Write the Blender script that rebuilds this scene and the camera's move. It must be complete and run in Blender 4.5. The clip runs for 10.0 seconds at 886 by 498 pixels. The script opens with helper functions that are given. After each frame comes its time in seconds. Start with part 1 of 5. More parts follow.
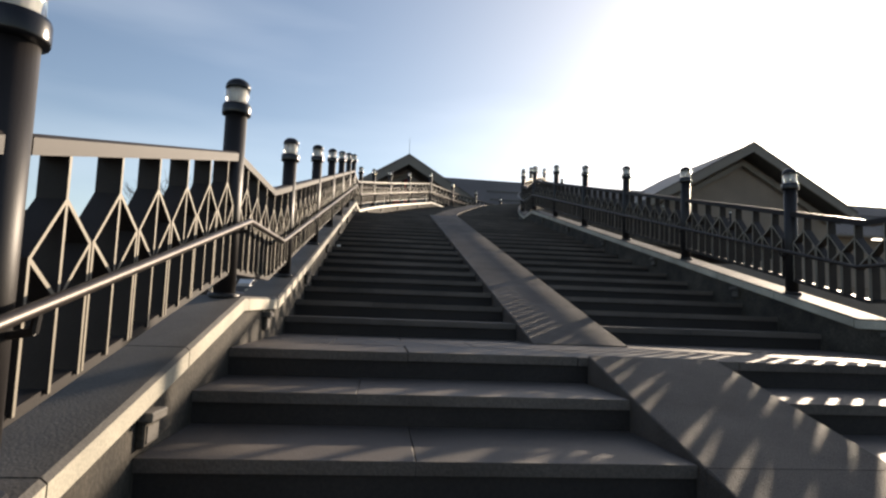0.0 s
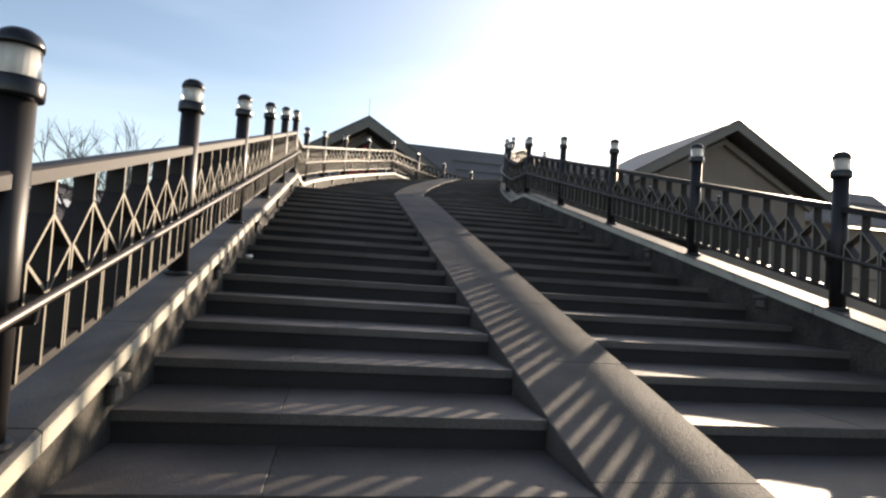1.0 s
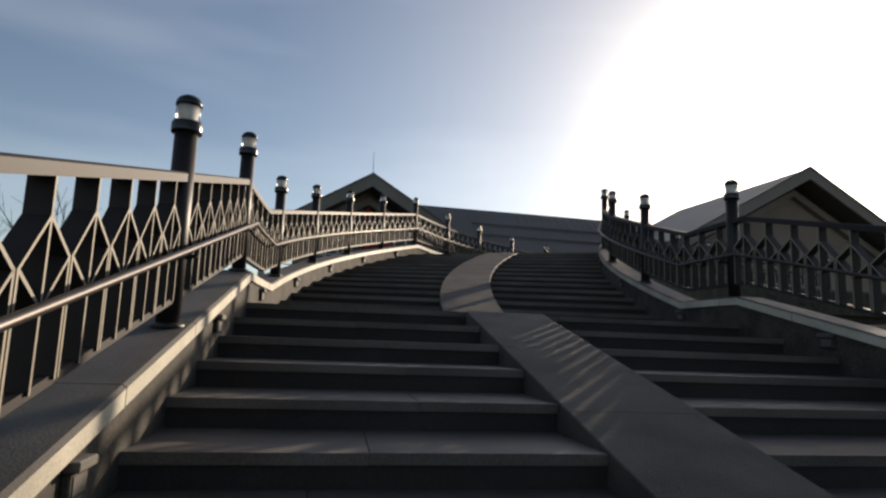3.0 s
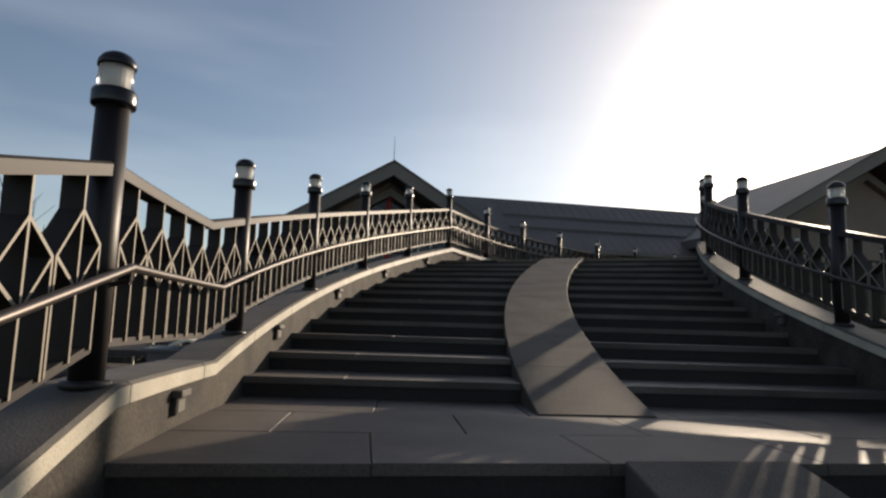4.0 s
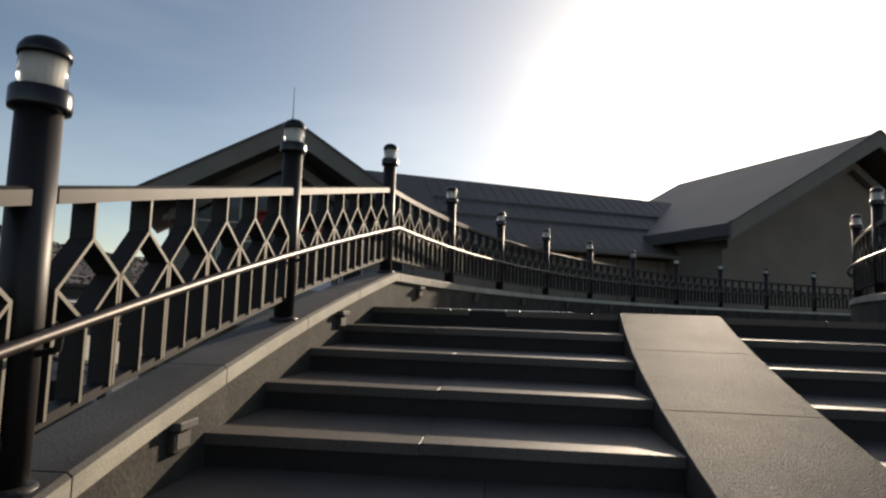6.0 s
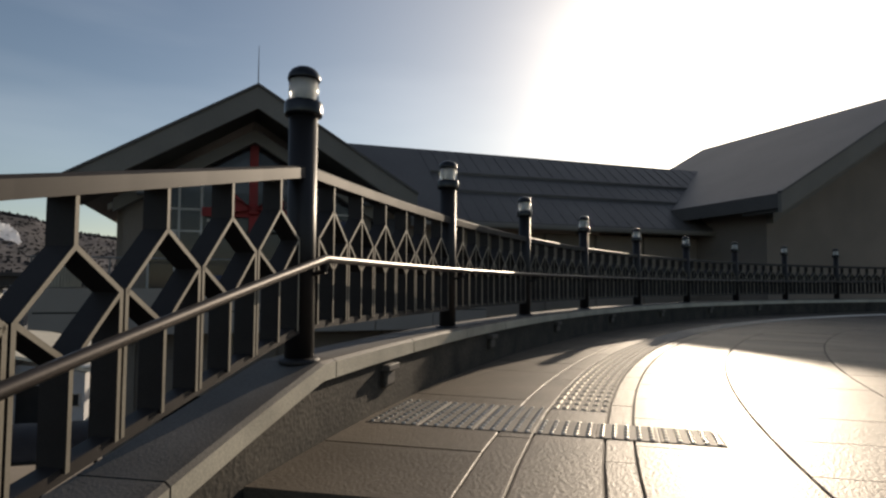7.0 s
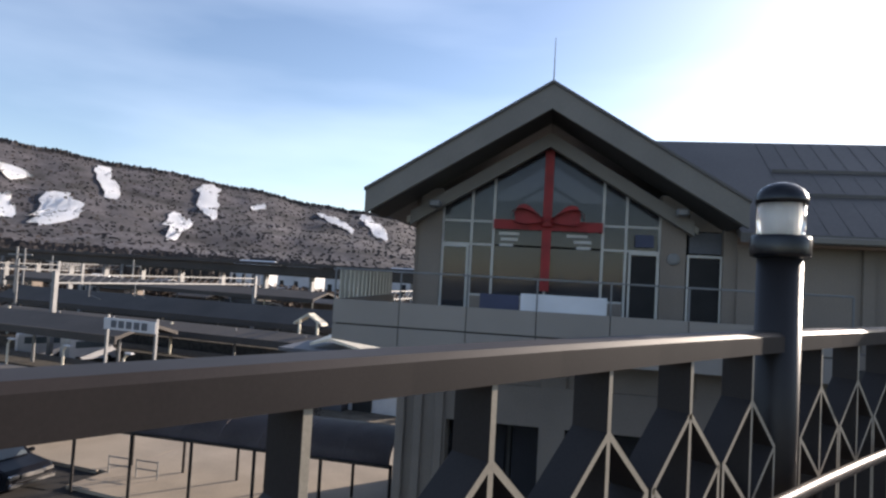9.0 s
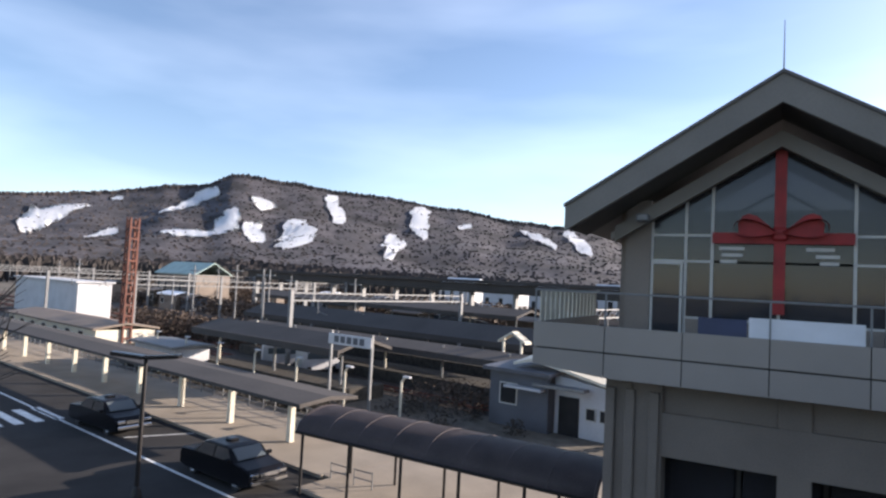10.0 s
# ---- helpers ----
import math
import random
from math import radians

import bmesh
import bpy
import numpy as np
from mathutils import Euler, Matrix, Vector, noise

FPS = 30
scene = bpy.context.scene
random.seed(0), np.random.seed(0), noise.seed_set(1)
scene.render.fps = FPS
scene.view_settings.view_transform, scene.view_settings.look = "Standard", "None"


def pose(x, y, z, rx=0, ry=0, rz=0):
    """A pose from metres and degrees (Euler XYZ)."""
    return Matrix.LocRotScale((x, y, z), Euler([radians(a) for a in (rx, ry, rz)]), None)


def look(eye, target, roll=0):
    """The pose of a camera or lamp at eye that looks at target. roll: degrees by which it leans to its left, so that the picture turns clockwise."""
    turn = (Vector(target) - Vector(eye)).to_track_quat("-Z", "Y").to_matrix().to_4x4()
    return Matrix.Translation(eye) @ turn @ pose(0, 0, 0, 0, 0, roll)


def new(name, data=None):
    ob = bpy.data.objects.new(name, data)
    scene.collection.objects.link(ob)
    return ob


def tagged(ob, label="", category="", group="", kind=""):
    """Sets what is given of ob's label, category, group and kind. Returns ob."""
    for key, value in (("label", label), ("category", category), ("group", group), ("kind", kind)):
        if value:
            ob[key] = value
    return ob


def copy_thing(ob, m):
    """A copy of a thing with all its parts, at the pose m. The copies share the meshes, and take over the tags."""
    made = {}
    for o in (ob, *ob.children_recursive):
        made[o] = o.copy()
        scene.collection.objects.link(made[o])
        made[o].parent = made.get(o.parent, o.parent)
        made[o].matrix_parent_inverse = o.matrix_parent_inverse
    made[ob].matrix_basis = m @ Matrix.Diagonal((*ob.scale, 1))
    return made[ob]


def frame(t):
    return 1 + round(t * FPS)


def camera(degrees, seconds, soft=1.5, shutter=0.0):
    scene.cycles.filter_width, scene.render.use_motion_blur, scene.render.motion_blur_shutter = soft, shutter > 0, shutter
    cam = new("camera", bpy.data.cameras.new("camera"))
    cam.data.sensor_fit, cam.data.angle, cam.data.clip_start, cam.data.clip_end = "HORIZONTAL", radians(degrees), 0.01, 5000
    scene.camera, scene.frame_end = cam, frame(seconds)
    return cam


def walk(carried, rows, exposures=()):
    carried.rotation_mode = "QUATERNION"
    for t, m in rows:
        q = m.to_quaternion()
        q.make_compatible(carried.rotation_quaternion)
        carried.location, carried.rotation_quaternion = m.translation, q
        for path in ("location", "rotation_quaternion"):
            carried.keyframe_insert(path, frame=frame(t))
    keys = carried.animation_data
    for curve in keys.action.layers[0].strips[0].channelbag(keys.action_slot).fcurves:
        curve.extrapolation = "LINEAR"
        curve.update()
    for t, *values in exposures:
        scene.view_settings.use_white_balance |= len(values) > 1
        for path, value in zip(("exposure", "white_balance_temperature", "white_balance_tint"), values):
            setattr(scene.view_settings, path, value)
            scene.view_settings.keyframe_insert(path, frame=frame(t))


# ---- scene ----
cam = camera(70.92, 10.0, soft=2.4)

# seconds, x, y, z, yaw, pitch, roll
PATH = [
    (0.0, -0.568, 3.815, 0.487, -5.44, 5.70, 2.02),
    (0.5, -0.444, 5.689, 0.934, -7.84, 4.22, 2.20),
    (1.0, -0.452, 7.624, 1.374, -9.60, 2.81, 3.61),
    (1.5, -0.611, 9.637, 1.668, -10.19, 5.38, 3.04),
    (2.0, -0.530, 11.406, 2.045, -9.14, 8.09, 3.16),
    (2.5, -0.578, 13.168, 2.489, -9.69, 8.56, 2.94),
    (2.7, -0.594, 13.900, 2.615, -9.78, 8.79, 2.32),
    (3.8, -0.554, 17.722, 3.540, -8.97, 6.63, 2.13),
    (4.0, -0.487, 18.352, 3.670, -7.61, 7.22, 1.71),
    (4.5, -0.480, 20.057, 4.100, -5.68, 6.88, 3.08),
    (5.0, -0.363, 21.761, 4.409, -4.73, 7.02, 2.43),
    (5.5, 0.057, 23.725, 4.549, -6.68, 7.87, 2.27),
    (6.0, 0.220, 25.561, 5.053, -16.12, 5.64, 1.90),
    (6.2, 0.397, 26.222, 5.194, -17.18, 5.22, 0.23),
    (7.3, 1.521, 29.586, 5.911, -14.42, 2.62, 0.35),
    (7.5, 1.658, 29.868, 5.973, -11.53, 2.66, 0.78),
    (8.0, 1.901, 30.488, 6.150, -3.25, 2.30, 2.62),
    (8.5, 1.978, 30.964, 6.304, 4.18, 1.68, 4.62),
    (9.0, 2.079, 31.539, 6.403, 13.19, 2.39, 3.22),
    (9.5, 2.000, 31.924, 6.452, 22.56, 3.06, 3.22),
    (10.0, 1.906, 32.228, 6.529, 31.85, 2.90, 2.90),
]


def stand(x, y, z, yaw, pitch, roll):
    ya, pi = radians(yaw), radians(pitch)
    way = Vector((-math.sin(ya) * math.cos(pi), math.cos(ya) * math.cos(pi), math.sin(pi)))
    eye = Vector((x, y, z))
    return look(eye, eye + way, roll)


walk(cam, [(r[0], stand(*r[1:])) for r in PATH],
     exposures=[(0.0, 0.95, 7800, 15), (0.5, 1.1, 7800, 15), (1.0, 1.35, 7900, 15), (2.0, 0.8, 7700, 15), (4.0, 0.4, 7800, 15), (5.5, 0.4, 7800, 14), (7.5, 0.05, 7800, 14), (8.0, 0.45, 7600, 15), (8.5, 1.0, 7400, 17), (9.3, 1.45, 6700, 18), (10.0, 1.5, 6650, 18)])

# ---- light ----
SUN_AZ, SUN_EL = 41.0, 15.9
sun_way = Vector((math.sin(radians(SUN_AZ)) * math.cos(radians(SUN_EL)), math.cos(radians(SUN_AZ)) * math.cos(radians(SUN_EL)), math.sin(radians(SUN_EL))))
sun_data = bpy.data.lights.new("sun", "SUN")
sun_data.energy, sun_data.angle, sun_data.color = 3.8, radians(0.55), (1.0, 0.92, 0.8)
sun_ob = new("sun", sun_data)
sun_ob.matrix_world = look((0, 0, 60), Vector((0, 0, 60)) - sun_way)

world = bpy.data.worlds.new("sky")
scene.world = world
world.use_nodes = True
wn, wl = world.node_tree.nodes, world.node_tree.links
wn.clear()


def wnode(kind, **values):
    n = wn.new(kind)
    for k, v in values.items():
        n.inputs[int(k[1:])].default_value = v
    return n


def wmath(op, a, b=None, clamp=False):
    n = wn.new("ShaderNodeMath")
    n.operation, n.use_clamp = op, clamp
    for i, v in enumerate((a, b)):
        if v is None:
            continue
        if isinstance(v, (int, float)):
            n.inputs[i].default_value = v
        else:
            wl.new(v, n.inputs[i])
    return n.outputs[0]


sky = wn.new("ShaderNodeTexSky")
sky.sky_type, sky.sun_disc = "NISHITA", False
sky.sun_elevation, sky.sun_rotation = radians(SUN_EL), radians(SUN_AZ)
sky.altitude, sky.air_density, sky.dust_density, sky.ozone_density = 900, 1.0, 0.6, 2.0
coord = wn.new("ShaderNodeTexCoord")
dot = wn.new("ShaderNodeVectorMath")
dot.operation = "DOT_PRODUCT"
wl.new(coord.outputs["Generated"], dot.inputs[0])
dot.inputs[1].default_value = sun_way
near_sun = wmath("MAXIMUM", dot.outputs["Value"], 0.0)
glow = wmath("ADD", wmath("MULTIPLY", wmath("POWER", near_sun, 9.0), 0.4), wmath("MULTIPLY", wmath("POWER", near_sun, 60.0), 2.2))
# thin drawn-out cloud
mapping = wn.new("ShaderNodeMapping")
mapping.inputs["Scale"].default_value = (1.2, 2.2, 7.0)
mapping.inputs["Rotation"].default_value = (0.1, 0.2, 0.5)
wl.new(coord.outputs["Generated"], mapping.inputs["Vector"])
cloud = wn.new("ShaderNodeTexNoise")
cloud.inputs["Scale"].default_value, cloud.inputs["Detail"].default_value, cloud.inputs["Roughness"].default_value = 1.4, 4.0, 0.45
wl.new(mapping.outputs[0], cloud.inputs["Vector"])
ramp = wn.new("ShaderNodeValToRGB")
ramp.color_ramp.elements[0].position, ramp.color_ramp.elements[1].position = 0.40, 0.90
wl.new(cloud.outputs["Fac"], ramp.inputs["Fac"])
veil = wmath("MULTIPLY", ramp.outputs["Color"], 0.13)
bg = wn.new("ShaderNodeBackground")
bg.inputs["Strength"].default_value = 0.09
wl.new(sky.outputs[0], bg.inputs["Color"])
bg_glow = wn.new("ShaderNodeBackground")
bg_glow.inputs["Color"].default_value = (1.0, 0.96, 0.86, 1)
wl.new(glow, bg_glow.inputs["Strength"])
bg_veil = wn.new("ShaderNodeBackground")
bg_veil.inputs["Color"].default_value = (0.86, 0.93, 1.0, 1)
wl.new(veil, bg_veil.inputs["Strength"])
add_a, add_b = wn.new("ShaderNodeAddShader"), wn.new("ShaderNodeAddShader")
wl.new(bg.outputs[0], add_a.inputs[0])
wl.new(bg_glow.outputs[0], add_a.inputs[1])
wl.new(add_a.outputs[0], add_b.inputs[0])
wl.new(bg_veil.outputs[0], add_b.inputs[1])
world_out = wn.new("ShaderNodeOutputWorld")
wl.new(add_b.outputs[0], world_out.inputs["Surface"])


# ---- materials ----
def material(name, color, rough=0.7, metal=0.0, vary=0.25, scale=3.0, fine=60.0, bump=0.15, spread=0.0, stain=None, spec=0.5):
    """A node material: base colour, broad stains and fine grain, a bump, and a spread of tone from object to object."""
    m = bpy.data.materials.new(name)
    m.use_nodes = True
    nt = m.node_tree
    b = nt.nodes["Principled BSDF"]
    b.inputs["Roughness"].default_value, b.inputs["Metallic"].default_value = rough, metal
    b.inputs["Specular IOR Level"].default_value = spec
    tc = nt.nodes.new("ShaderNodeTexCoord")
    big, small = nt.nodes.new("ShaderNodeTexNoise"), nt.nodes.new("ShaderNodeTexNoise")
    big.inputs["Scale"].default_value, big.inputs["Detail"].default_value = scale, 5.0
    small.inputs["Scale"].default_value, small.inputs["Detail"].default_value = fine, 3.0
    for n in (big, small):
        nt.links.new(tc.outputs["Object"], n.inputs["Vector"])
    mix = nt.nodes.new("ShaderNodeMix")
    mix.data_type = "RGBA"
    dark = stain or [c * (1 - vary) for c in color]
    lite = [min(1.0, c * (1 + vary)) for c in color]
    mix.inputs["A"].default_value, mix.inputs["B"].default_value = (*dark, 1), (*lite, 1)
    rg = nt.nodes.new("ShaderNodeMapRange")
    rg.inputs["From Min"].default_value, rg.inputs["From Max"].default_value = 0.3, 0.7
    nt.links.new(big.outputs["Fac"], rg.inputs["Value"])
    nt.links.new(rg.outputs["Result"], mix.inputs["Factor"])
    mul = nt.nodes.new("ShaderNodeMix")
    mul.data_type, mul.blend_type = "RGBA", "MULTIPLY"
    mul.inputs["Factor"].default_value = 1.0
    g = nt.nodes.new("ShaderNodeMapRange")
    g.inputs["From Min"].default_value, g.inputs["From Max"].default_value = 0.25, 0.75
    g.inputs["To Min"].default_value, g.inputs["To Max"].default_value = 1 - vary, 1 + vary * 0.6
    nt.links.new(small.outputs["Fac"], g.inputs["Value"])
    nt.links.new(mix.outputs["Result"], mul.inputs["A"])
    nt.links.new(g.outputs["Result"], mul.inputs["B"])
    last = mul.outputs["Result"]
    if spread:
        info = nt.nodes.new("ShaderNodeObjectInfo")
        r = nt.nodes.new("ShaderNodeMapRange")
        r.inputs["To Min"].default_value, r.inputs["To Max"].default_value = 1 - spread, 1 + spread
        nt.links.new(info.outputs["Random"], r.inputs["Value"])
        mu = nt.nodes.new("ShaderNodeMix")
        mu.data_type, mu.blend_type = "RGBA", "MULTIPLY"
        mu.inputs["Factor"].default_value = 1.0
        nt.links.new(last, mu.inputs["A"])
        nt.links.new(r.outputs["Result"], mu.inputs["B"])
        last = mu.outputs["Result"]
    nt.links.new(last, b.inputs["Base Color"])
    if bump:
        bp = nt.nodes.new("ShaderNodeBump")
        bp.inputs["Strength"].default_value, bp.inputs["Distance"].default_value = bump, 0.01
        nt.links.new(small.outputs["Fac"], bp.inputs["Height"])
        nt.links.new(bp.outputs["Normal"], b.inputs["Normal"])
    return m


def glass(name, color=(0.9, 0.95, 0.95), rough=0.05, clear=1.0):
    m = bpy.data.materials.new(name)
    m.use_nodes = True
    b = m.node_tree.nodes["Principled BSDF"]
    b.inputs["Base Color"].default_value = (*color, 1)
    b.inputs["Roughness"].default_value = rough
    b.inputs["Transmission Weight"].default_value = clear
    b.inputs["IOR"].default_value = 1.45
    return m


M_TREAD = material("granite tread", (0.1, 0.085, 0.076), 0.6, vary=0.28, scale=1.6, fine=90, bump=0.35, spread=0.14, spec=0.35)
# far below the tread tone: backlit shade of the risers is in this colour
M_RISER = material("riser stone with shade", (0.022, 0.018, 0.017), 0.8, vary=0.3, scale=2.0, fine=70, bump=0.3)
M_RAMP = material("brushed granite ramp", (0.112, 0.097, 0.087), 0.7, vary=0.22, scale=2.5, fine=120, bump=0.9, spread=0.08, spec=0.12)
M_PAVE = material("beige deck tile", (0.145, 0.118, 0.09), 0.5, vary=0.25, scale=1.5, fine=80, bump=0.4, spread=0.14, spec=0.25)
M_COPING = material("cream stone coping", (0.105, 0.094, 0.082), 0.7, vary=0.3, scale=2.5, fine=110, bump=0.2, spread=0.06)
M_KERB = material("stained kerb concrete", (0.05, 0.042, 0.032), 0.88, vary=0.55, scale=3.5, fine=50, bump=0.4)
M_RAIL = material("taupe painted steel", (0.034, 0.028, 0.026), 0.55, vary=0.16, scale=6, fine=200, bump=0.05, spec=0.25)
M_EDGE = material("cream bar edge", (0.3, 0.265, 0.21), 0.55, vary=0.14, scale=6, fine=200, bump=0.05, spec=0.3)
M_TOP = material("brown painted steel", (0.027, 0.022, 0.021), 0.55, vary=0.14, scale=6, fine=200, bump=0.0, spec=0.2)
M_POST = material("dark bronze steel", (0.013, 0.01, 0.01), 0.5, 0.1, vary=0.2, scale=4, fine=160, bump=0.04)
M_HAND = material("dull handrail steel", (0.07, 0.058, 0.052), 0.42, 0.6, vary=0.15, scale=8, fine=120, bump=0.03)
M_CAP = material("black lamp cap", (0.012, 0.012, 0.014), 0.25, 0.2, vary=0.2, scale=9, fine=200, bump=0.03)
M_LAMPGLASS = glass("lamp glass", (0.92, 0.93, 0.92), 0.12, 0.9)
M_LAMPCORE = material("white lamp diffuser", (0.75, 0.74, 0.7), 0.4, vary=0.05, bump=0.0)
M_TACT = material("worn tactile block", (0.1, 0.085, 0.07), 0.7, vary=0.2, scale=5, fine=90, bump=0.1, spread=0.1)
M_STEEL = material("stainless stud", (0.62, 0.58, 0.5), 0.28, 0.85, vary=0.1, scale=9, bump=0.0)
M_ASPHALT = material("worn asphalt", (0.034, 0.032, 0.031), 0.9, vary=0.3, scale=0.35, fine=40, bump=0.3, spec=0.2)
M_GROUND = material("dry winter ground", (0.12, 0.1, 0.075), 0.95, vary=0.4, scale=0.08, fine=1.5, bump=0.3)
M_WALK = material("pale pavement", (0.27, 0.225, 0.175), 0.85, vary=0.15, scale=0.5, fine=20, bump=0.2, spread=0.05)
M_WHITE = material("white road paint", (0.7, 0.7, 0.68), 0.7, vary=0.2, scale=2, fine=30, bump=0.1)
M_WALL = material("grey building render", (0.225, 0.185, 0.152), 0.8, vary=0.14, scale=0.5, fine=30, bump=0.1)
M_PANEL = material("balcony panel", (0.3, 0.258, 0.222), 0.6, vary=0.06, scale=0.7, fine=40, bump=0.05, spread=0.04)
M_ROOF = material("grey metal roof", (0.095, 0.085, 0.078), 0.5, vary=0.15, scale=0.4, fine=12, bump=0.1)
M_FASCIA = material("roof fascia", (0.185, 0.166, 0.142), 0.6, vary=0.1, scale=0.8, fine=30, bump=0.05)
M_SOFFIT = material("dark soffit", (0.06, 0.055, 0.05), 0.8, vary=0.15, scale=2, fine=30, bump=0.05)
M_FRAME = material("pale window frame", (0.5, 0.48, 0.44), 0.5, vary=0.06, scale=3, bump=0.0)
M_PANE = glass("tinted pane", (0.07, 0.07, 0.078), 0.06, 0.45)
M_PANE.node_tree.nodes["Principled BSDF"].inputs["Specular IOR Level"].default_value = 0.3
# near black: darkness of unlit rooms behind glass and doors put into the colour
M_DARK = material("unlit interior black", (0.02, 0.019, 0.019), 0.9, vary=0.3, scale=1, bump=0.0)
M_RED = material("red ribbon cloth", (0.3, 0.016, 0.016), 0.6, vary=0.2, scale=3, fine=40, bump=0.1)
M_BANNER = material("white banner", (0.7, 0.7, 0.72), 0.6, vary=0.06, scale=2, bump=0.0)
M_BLUE = material("dark blue sign", (0.03, 0.04, 0.09), 0.5, vary=0.2, scale=2, bump=0.0)
M_HILL = material("bare winter woods", (0.06, 0.054, 0.06), 0.95, vary=0.7, scale=0.02, fine=0.22, bump=0.0)
M_SNOW = material("snow", (0.92, 0.93, 0.95), 0.7, vary=0.04, scale=0.02, fine=0.3, bump=0.0)
M_BARK = material("bare bark", (0.07, 0.055, 0.045), 0.9, vary=0.3, scale=6, fine=60, bump=0.3)
M_PLATROOF = material("platform roof sheet", (0.054, 0.046, 0.041), 0.8, vary=0.2, scale=0.3, fine=6, bump=0.1)
M_GALV = material("galvanised steel", (0.2, 0.2, 0.2), 0.55, 0.3, vary=0.12, scale=2, bump=0.02)
M_CREAM = material("cream painted post", (0.62, 0.57, 0.46), 0.6, vary=0.08, scale=2, bump=0.02)
M_BARREL = material("smoked brown canopy", (0.11, 0.085, 0.08), 0.55, vary=0.18, scale=1.2, fine=20, bump=0.05)
M_CARPAINT = material("black car paint", (0.008, 0.008, 0.01), 0.25, vary=0.1, scale=4, bump=0.0, spec=0.12)
M_TUFT = material("bare hill trees", (0.062, 0.052, 0.052), 0.95, vary=0.3, scale=0.02, fine=0.3, bump=0.0)
M_CARGLASS = glass("car glass", (0.12, 0.14, 0.15), 0.03, 0.3)
M_TYRE = material("tyre rubber", (0.02, 0.02, 0.02), 0.85, vary=0.2, scale=8, bump=0.1)
M_CHROME = material("chrome", (0.7, 0.7, 0.7), 0.15, 1.0, vary=0.05, bump=0.0)
M_BRICKRED = material("rust red steel", (0.15, 0.055, 0.036), 0.8, vary=0.3, scale=1, fine=12, bump=0.1)
M_BROWNROOF = material("brown sheet roof", (0.2, 0.155, 0.12), 0.7, vary=0.15, scale=0.6, fine=8, bump=0.05)
M_TEAL = material("pale green roof", (0.36, 0.47, 0.43), 0.7, vary=0.15, scale=0.5, bump=0.02)
M_ORANGE = material("orange roof", (0.45, 0.16, 0.09), 0.7, vary=0.15, scale=0.5, bump=0.02)
M_PALE = material("pale cladding", (0.5, 0.5, 0.51), 0.6, vary=0.1, scale=0.6, fine=10, bump=0.02)
M_SLATE = material("slate cladding", (0.09, 0.095, 0.11), 0.6, vary=0.15, scale=0.8, fine=12, bump=0.05)
M_HEDGE = material("dark shrub", (0.055, 0.045, 0.035), 0.95, vary=0.4, scale=3, fine=20, bump=0.2)
M_BALLAST = material("rusty ballast", (0.075, 0.055, 0.042), 0.95, vary=0.45, scale=0.12, fine=8, bump=0.4)
M_FARWOOD = material("far bare trees", (0.04, 0.033, 0.03), 0.95, vary=0.3, scale=0.1, fine=2, bump=0.0)
M_BRUSH = material("brown winter brush", (0.075, 0.052, 0.038), 0.95, vary=0.4, scale=0.6, fine=8, bump=0.1)
# coping's inner face: sunlight on it is put into the paler colour
M_ARRIS = material("coping edge with sunlight", (0.5, 0.46, 0.37), 0.55, vary=0.25, scale=2.5, fine=110, bump=0.1)
M_LITTER = material("crumpled paper", (0.7, 0.68, 0.66), 0.8, vary=0.1, scale=20, bump=0.1)


# ---- mesh helpers ----
def mesh_object(name, verts, faces, mat, smooth=False):
    me = bpy.data.meshes.new(name)
    me.from_pydata([tuple(v) for v in verts], [], faces)
    me.materials.append(mat)
    if smooth:
        me.polygons.foreach_set("use_smooth", [True] * len(me.polygons))
    me.update()
    return new(name, me)


def finish(name, bm, mat, parent=None, label="", smooth=False):
    me = bpy.data.meshes.new(name)
    bmesh.ops.recalc_face_normals(bm, faces=bm.faces)
    bm.to_mesh(me)
    bm.free()
    me.materials.append(mat)
    if smooth:
        me.polygons.foreach_set("use_smooth", [True] * len(me.polygons))
    ob = new(name, me)
    if parent:
        ob.parent = parent
    if label:
        ob["label"] = label
    return ob


def part(name, bm, mat, parent, label="", smooth=False):
    return finish(name, bm, mat, parent, label, smooth)


def empty(name, m=None):
    ob = new(name)
    ob.empty_display_size = 0.2
    if m is not None:
        ob.matrix_basis = m
    return ob


def box(bm, x0, x1, y0, y1, z0, z1, bevel=0.0, m=None):
    r = bmesh.ops.create_cube(bm, size=1.0)
    vs = r["verts"]
    bmesh.ops.scale(bm, vec=(x1 - x0, y1 - y0, z1 - z0), verts=vs)
    bmesh.ops.translate(bm, vec=((x0 + x1) / 2, (y0 + y1) / 2, (z0 + z1) / 2), verts=vs)
    if bevel:
        es = list({e for v in vs for e in v.link_edges})
        r = bmesh.ops.bevel(bm, geom=es, offset=bevel, segments=1, affect="EDGES")
        vs = list({v for f in r["faces"] for v in f.verts} | {v for v in vs if v.is_valid})
    if m is not None:
        bmesh.ops.transform(bm, matrix=m, verts=[v for v in vs if v.is_valid])
    return bm


def tube(bm, a, b, r0, r1=None, seg=10, caps=True):
    a, b = Vector(a), Vector(b)
    d = b - a
    m = Matrix.Translation((a + b) / 2) @ d.to_track_quat("Z", "Y").to_matrix().to_4x4()
    bmesh.ops.create_cone(bm, cap_ends=caps, segments=seg, radius1=r0, radius2=r0 if r1 is None else r1, depth=d.length, matrix=m)
    return bm


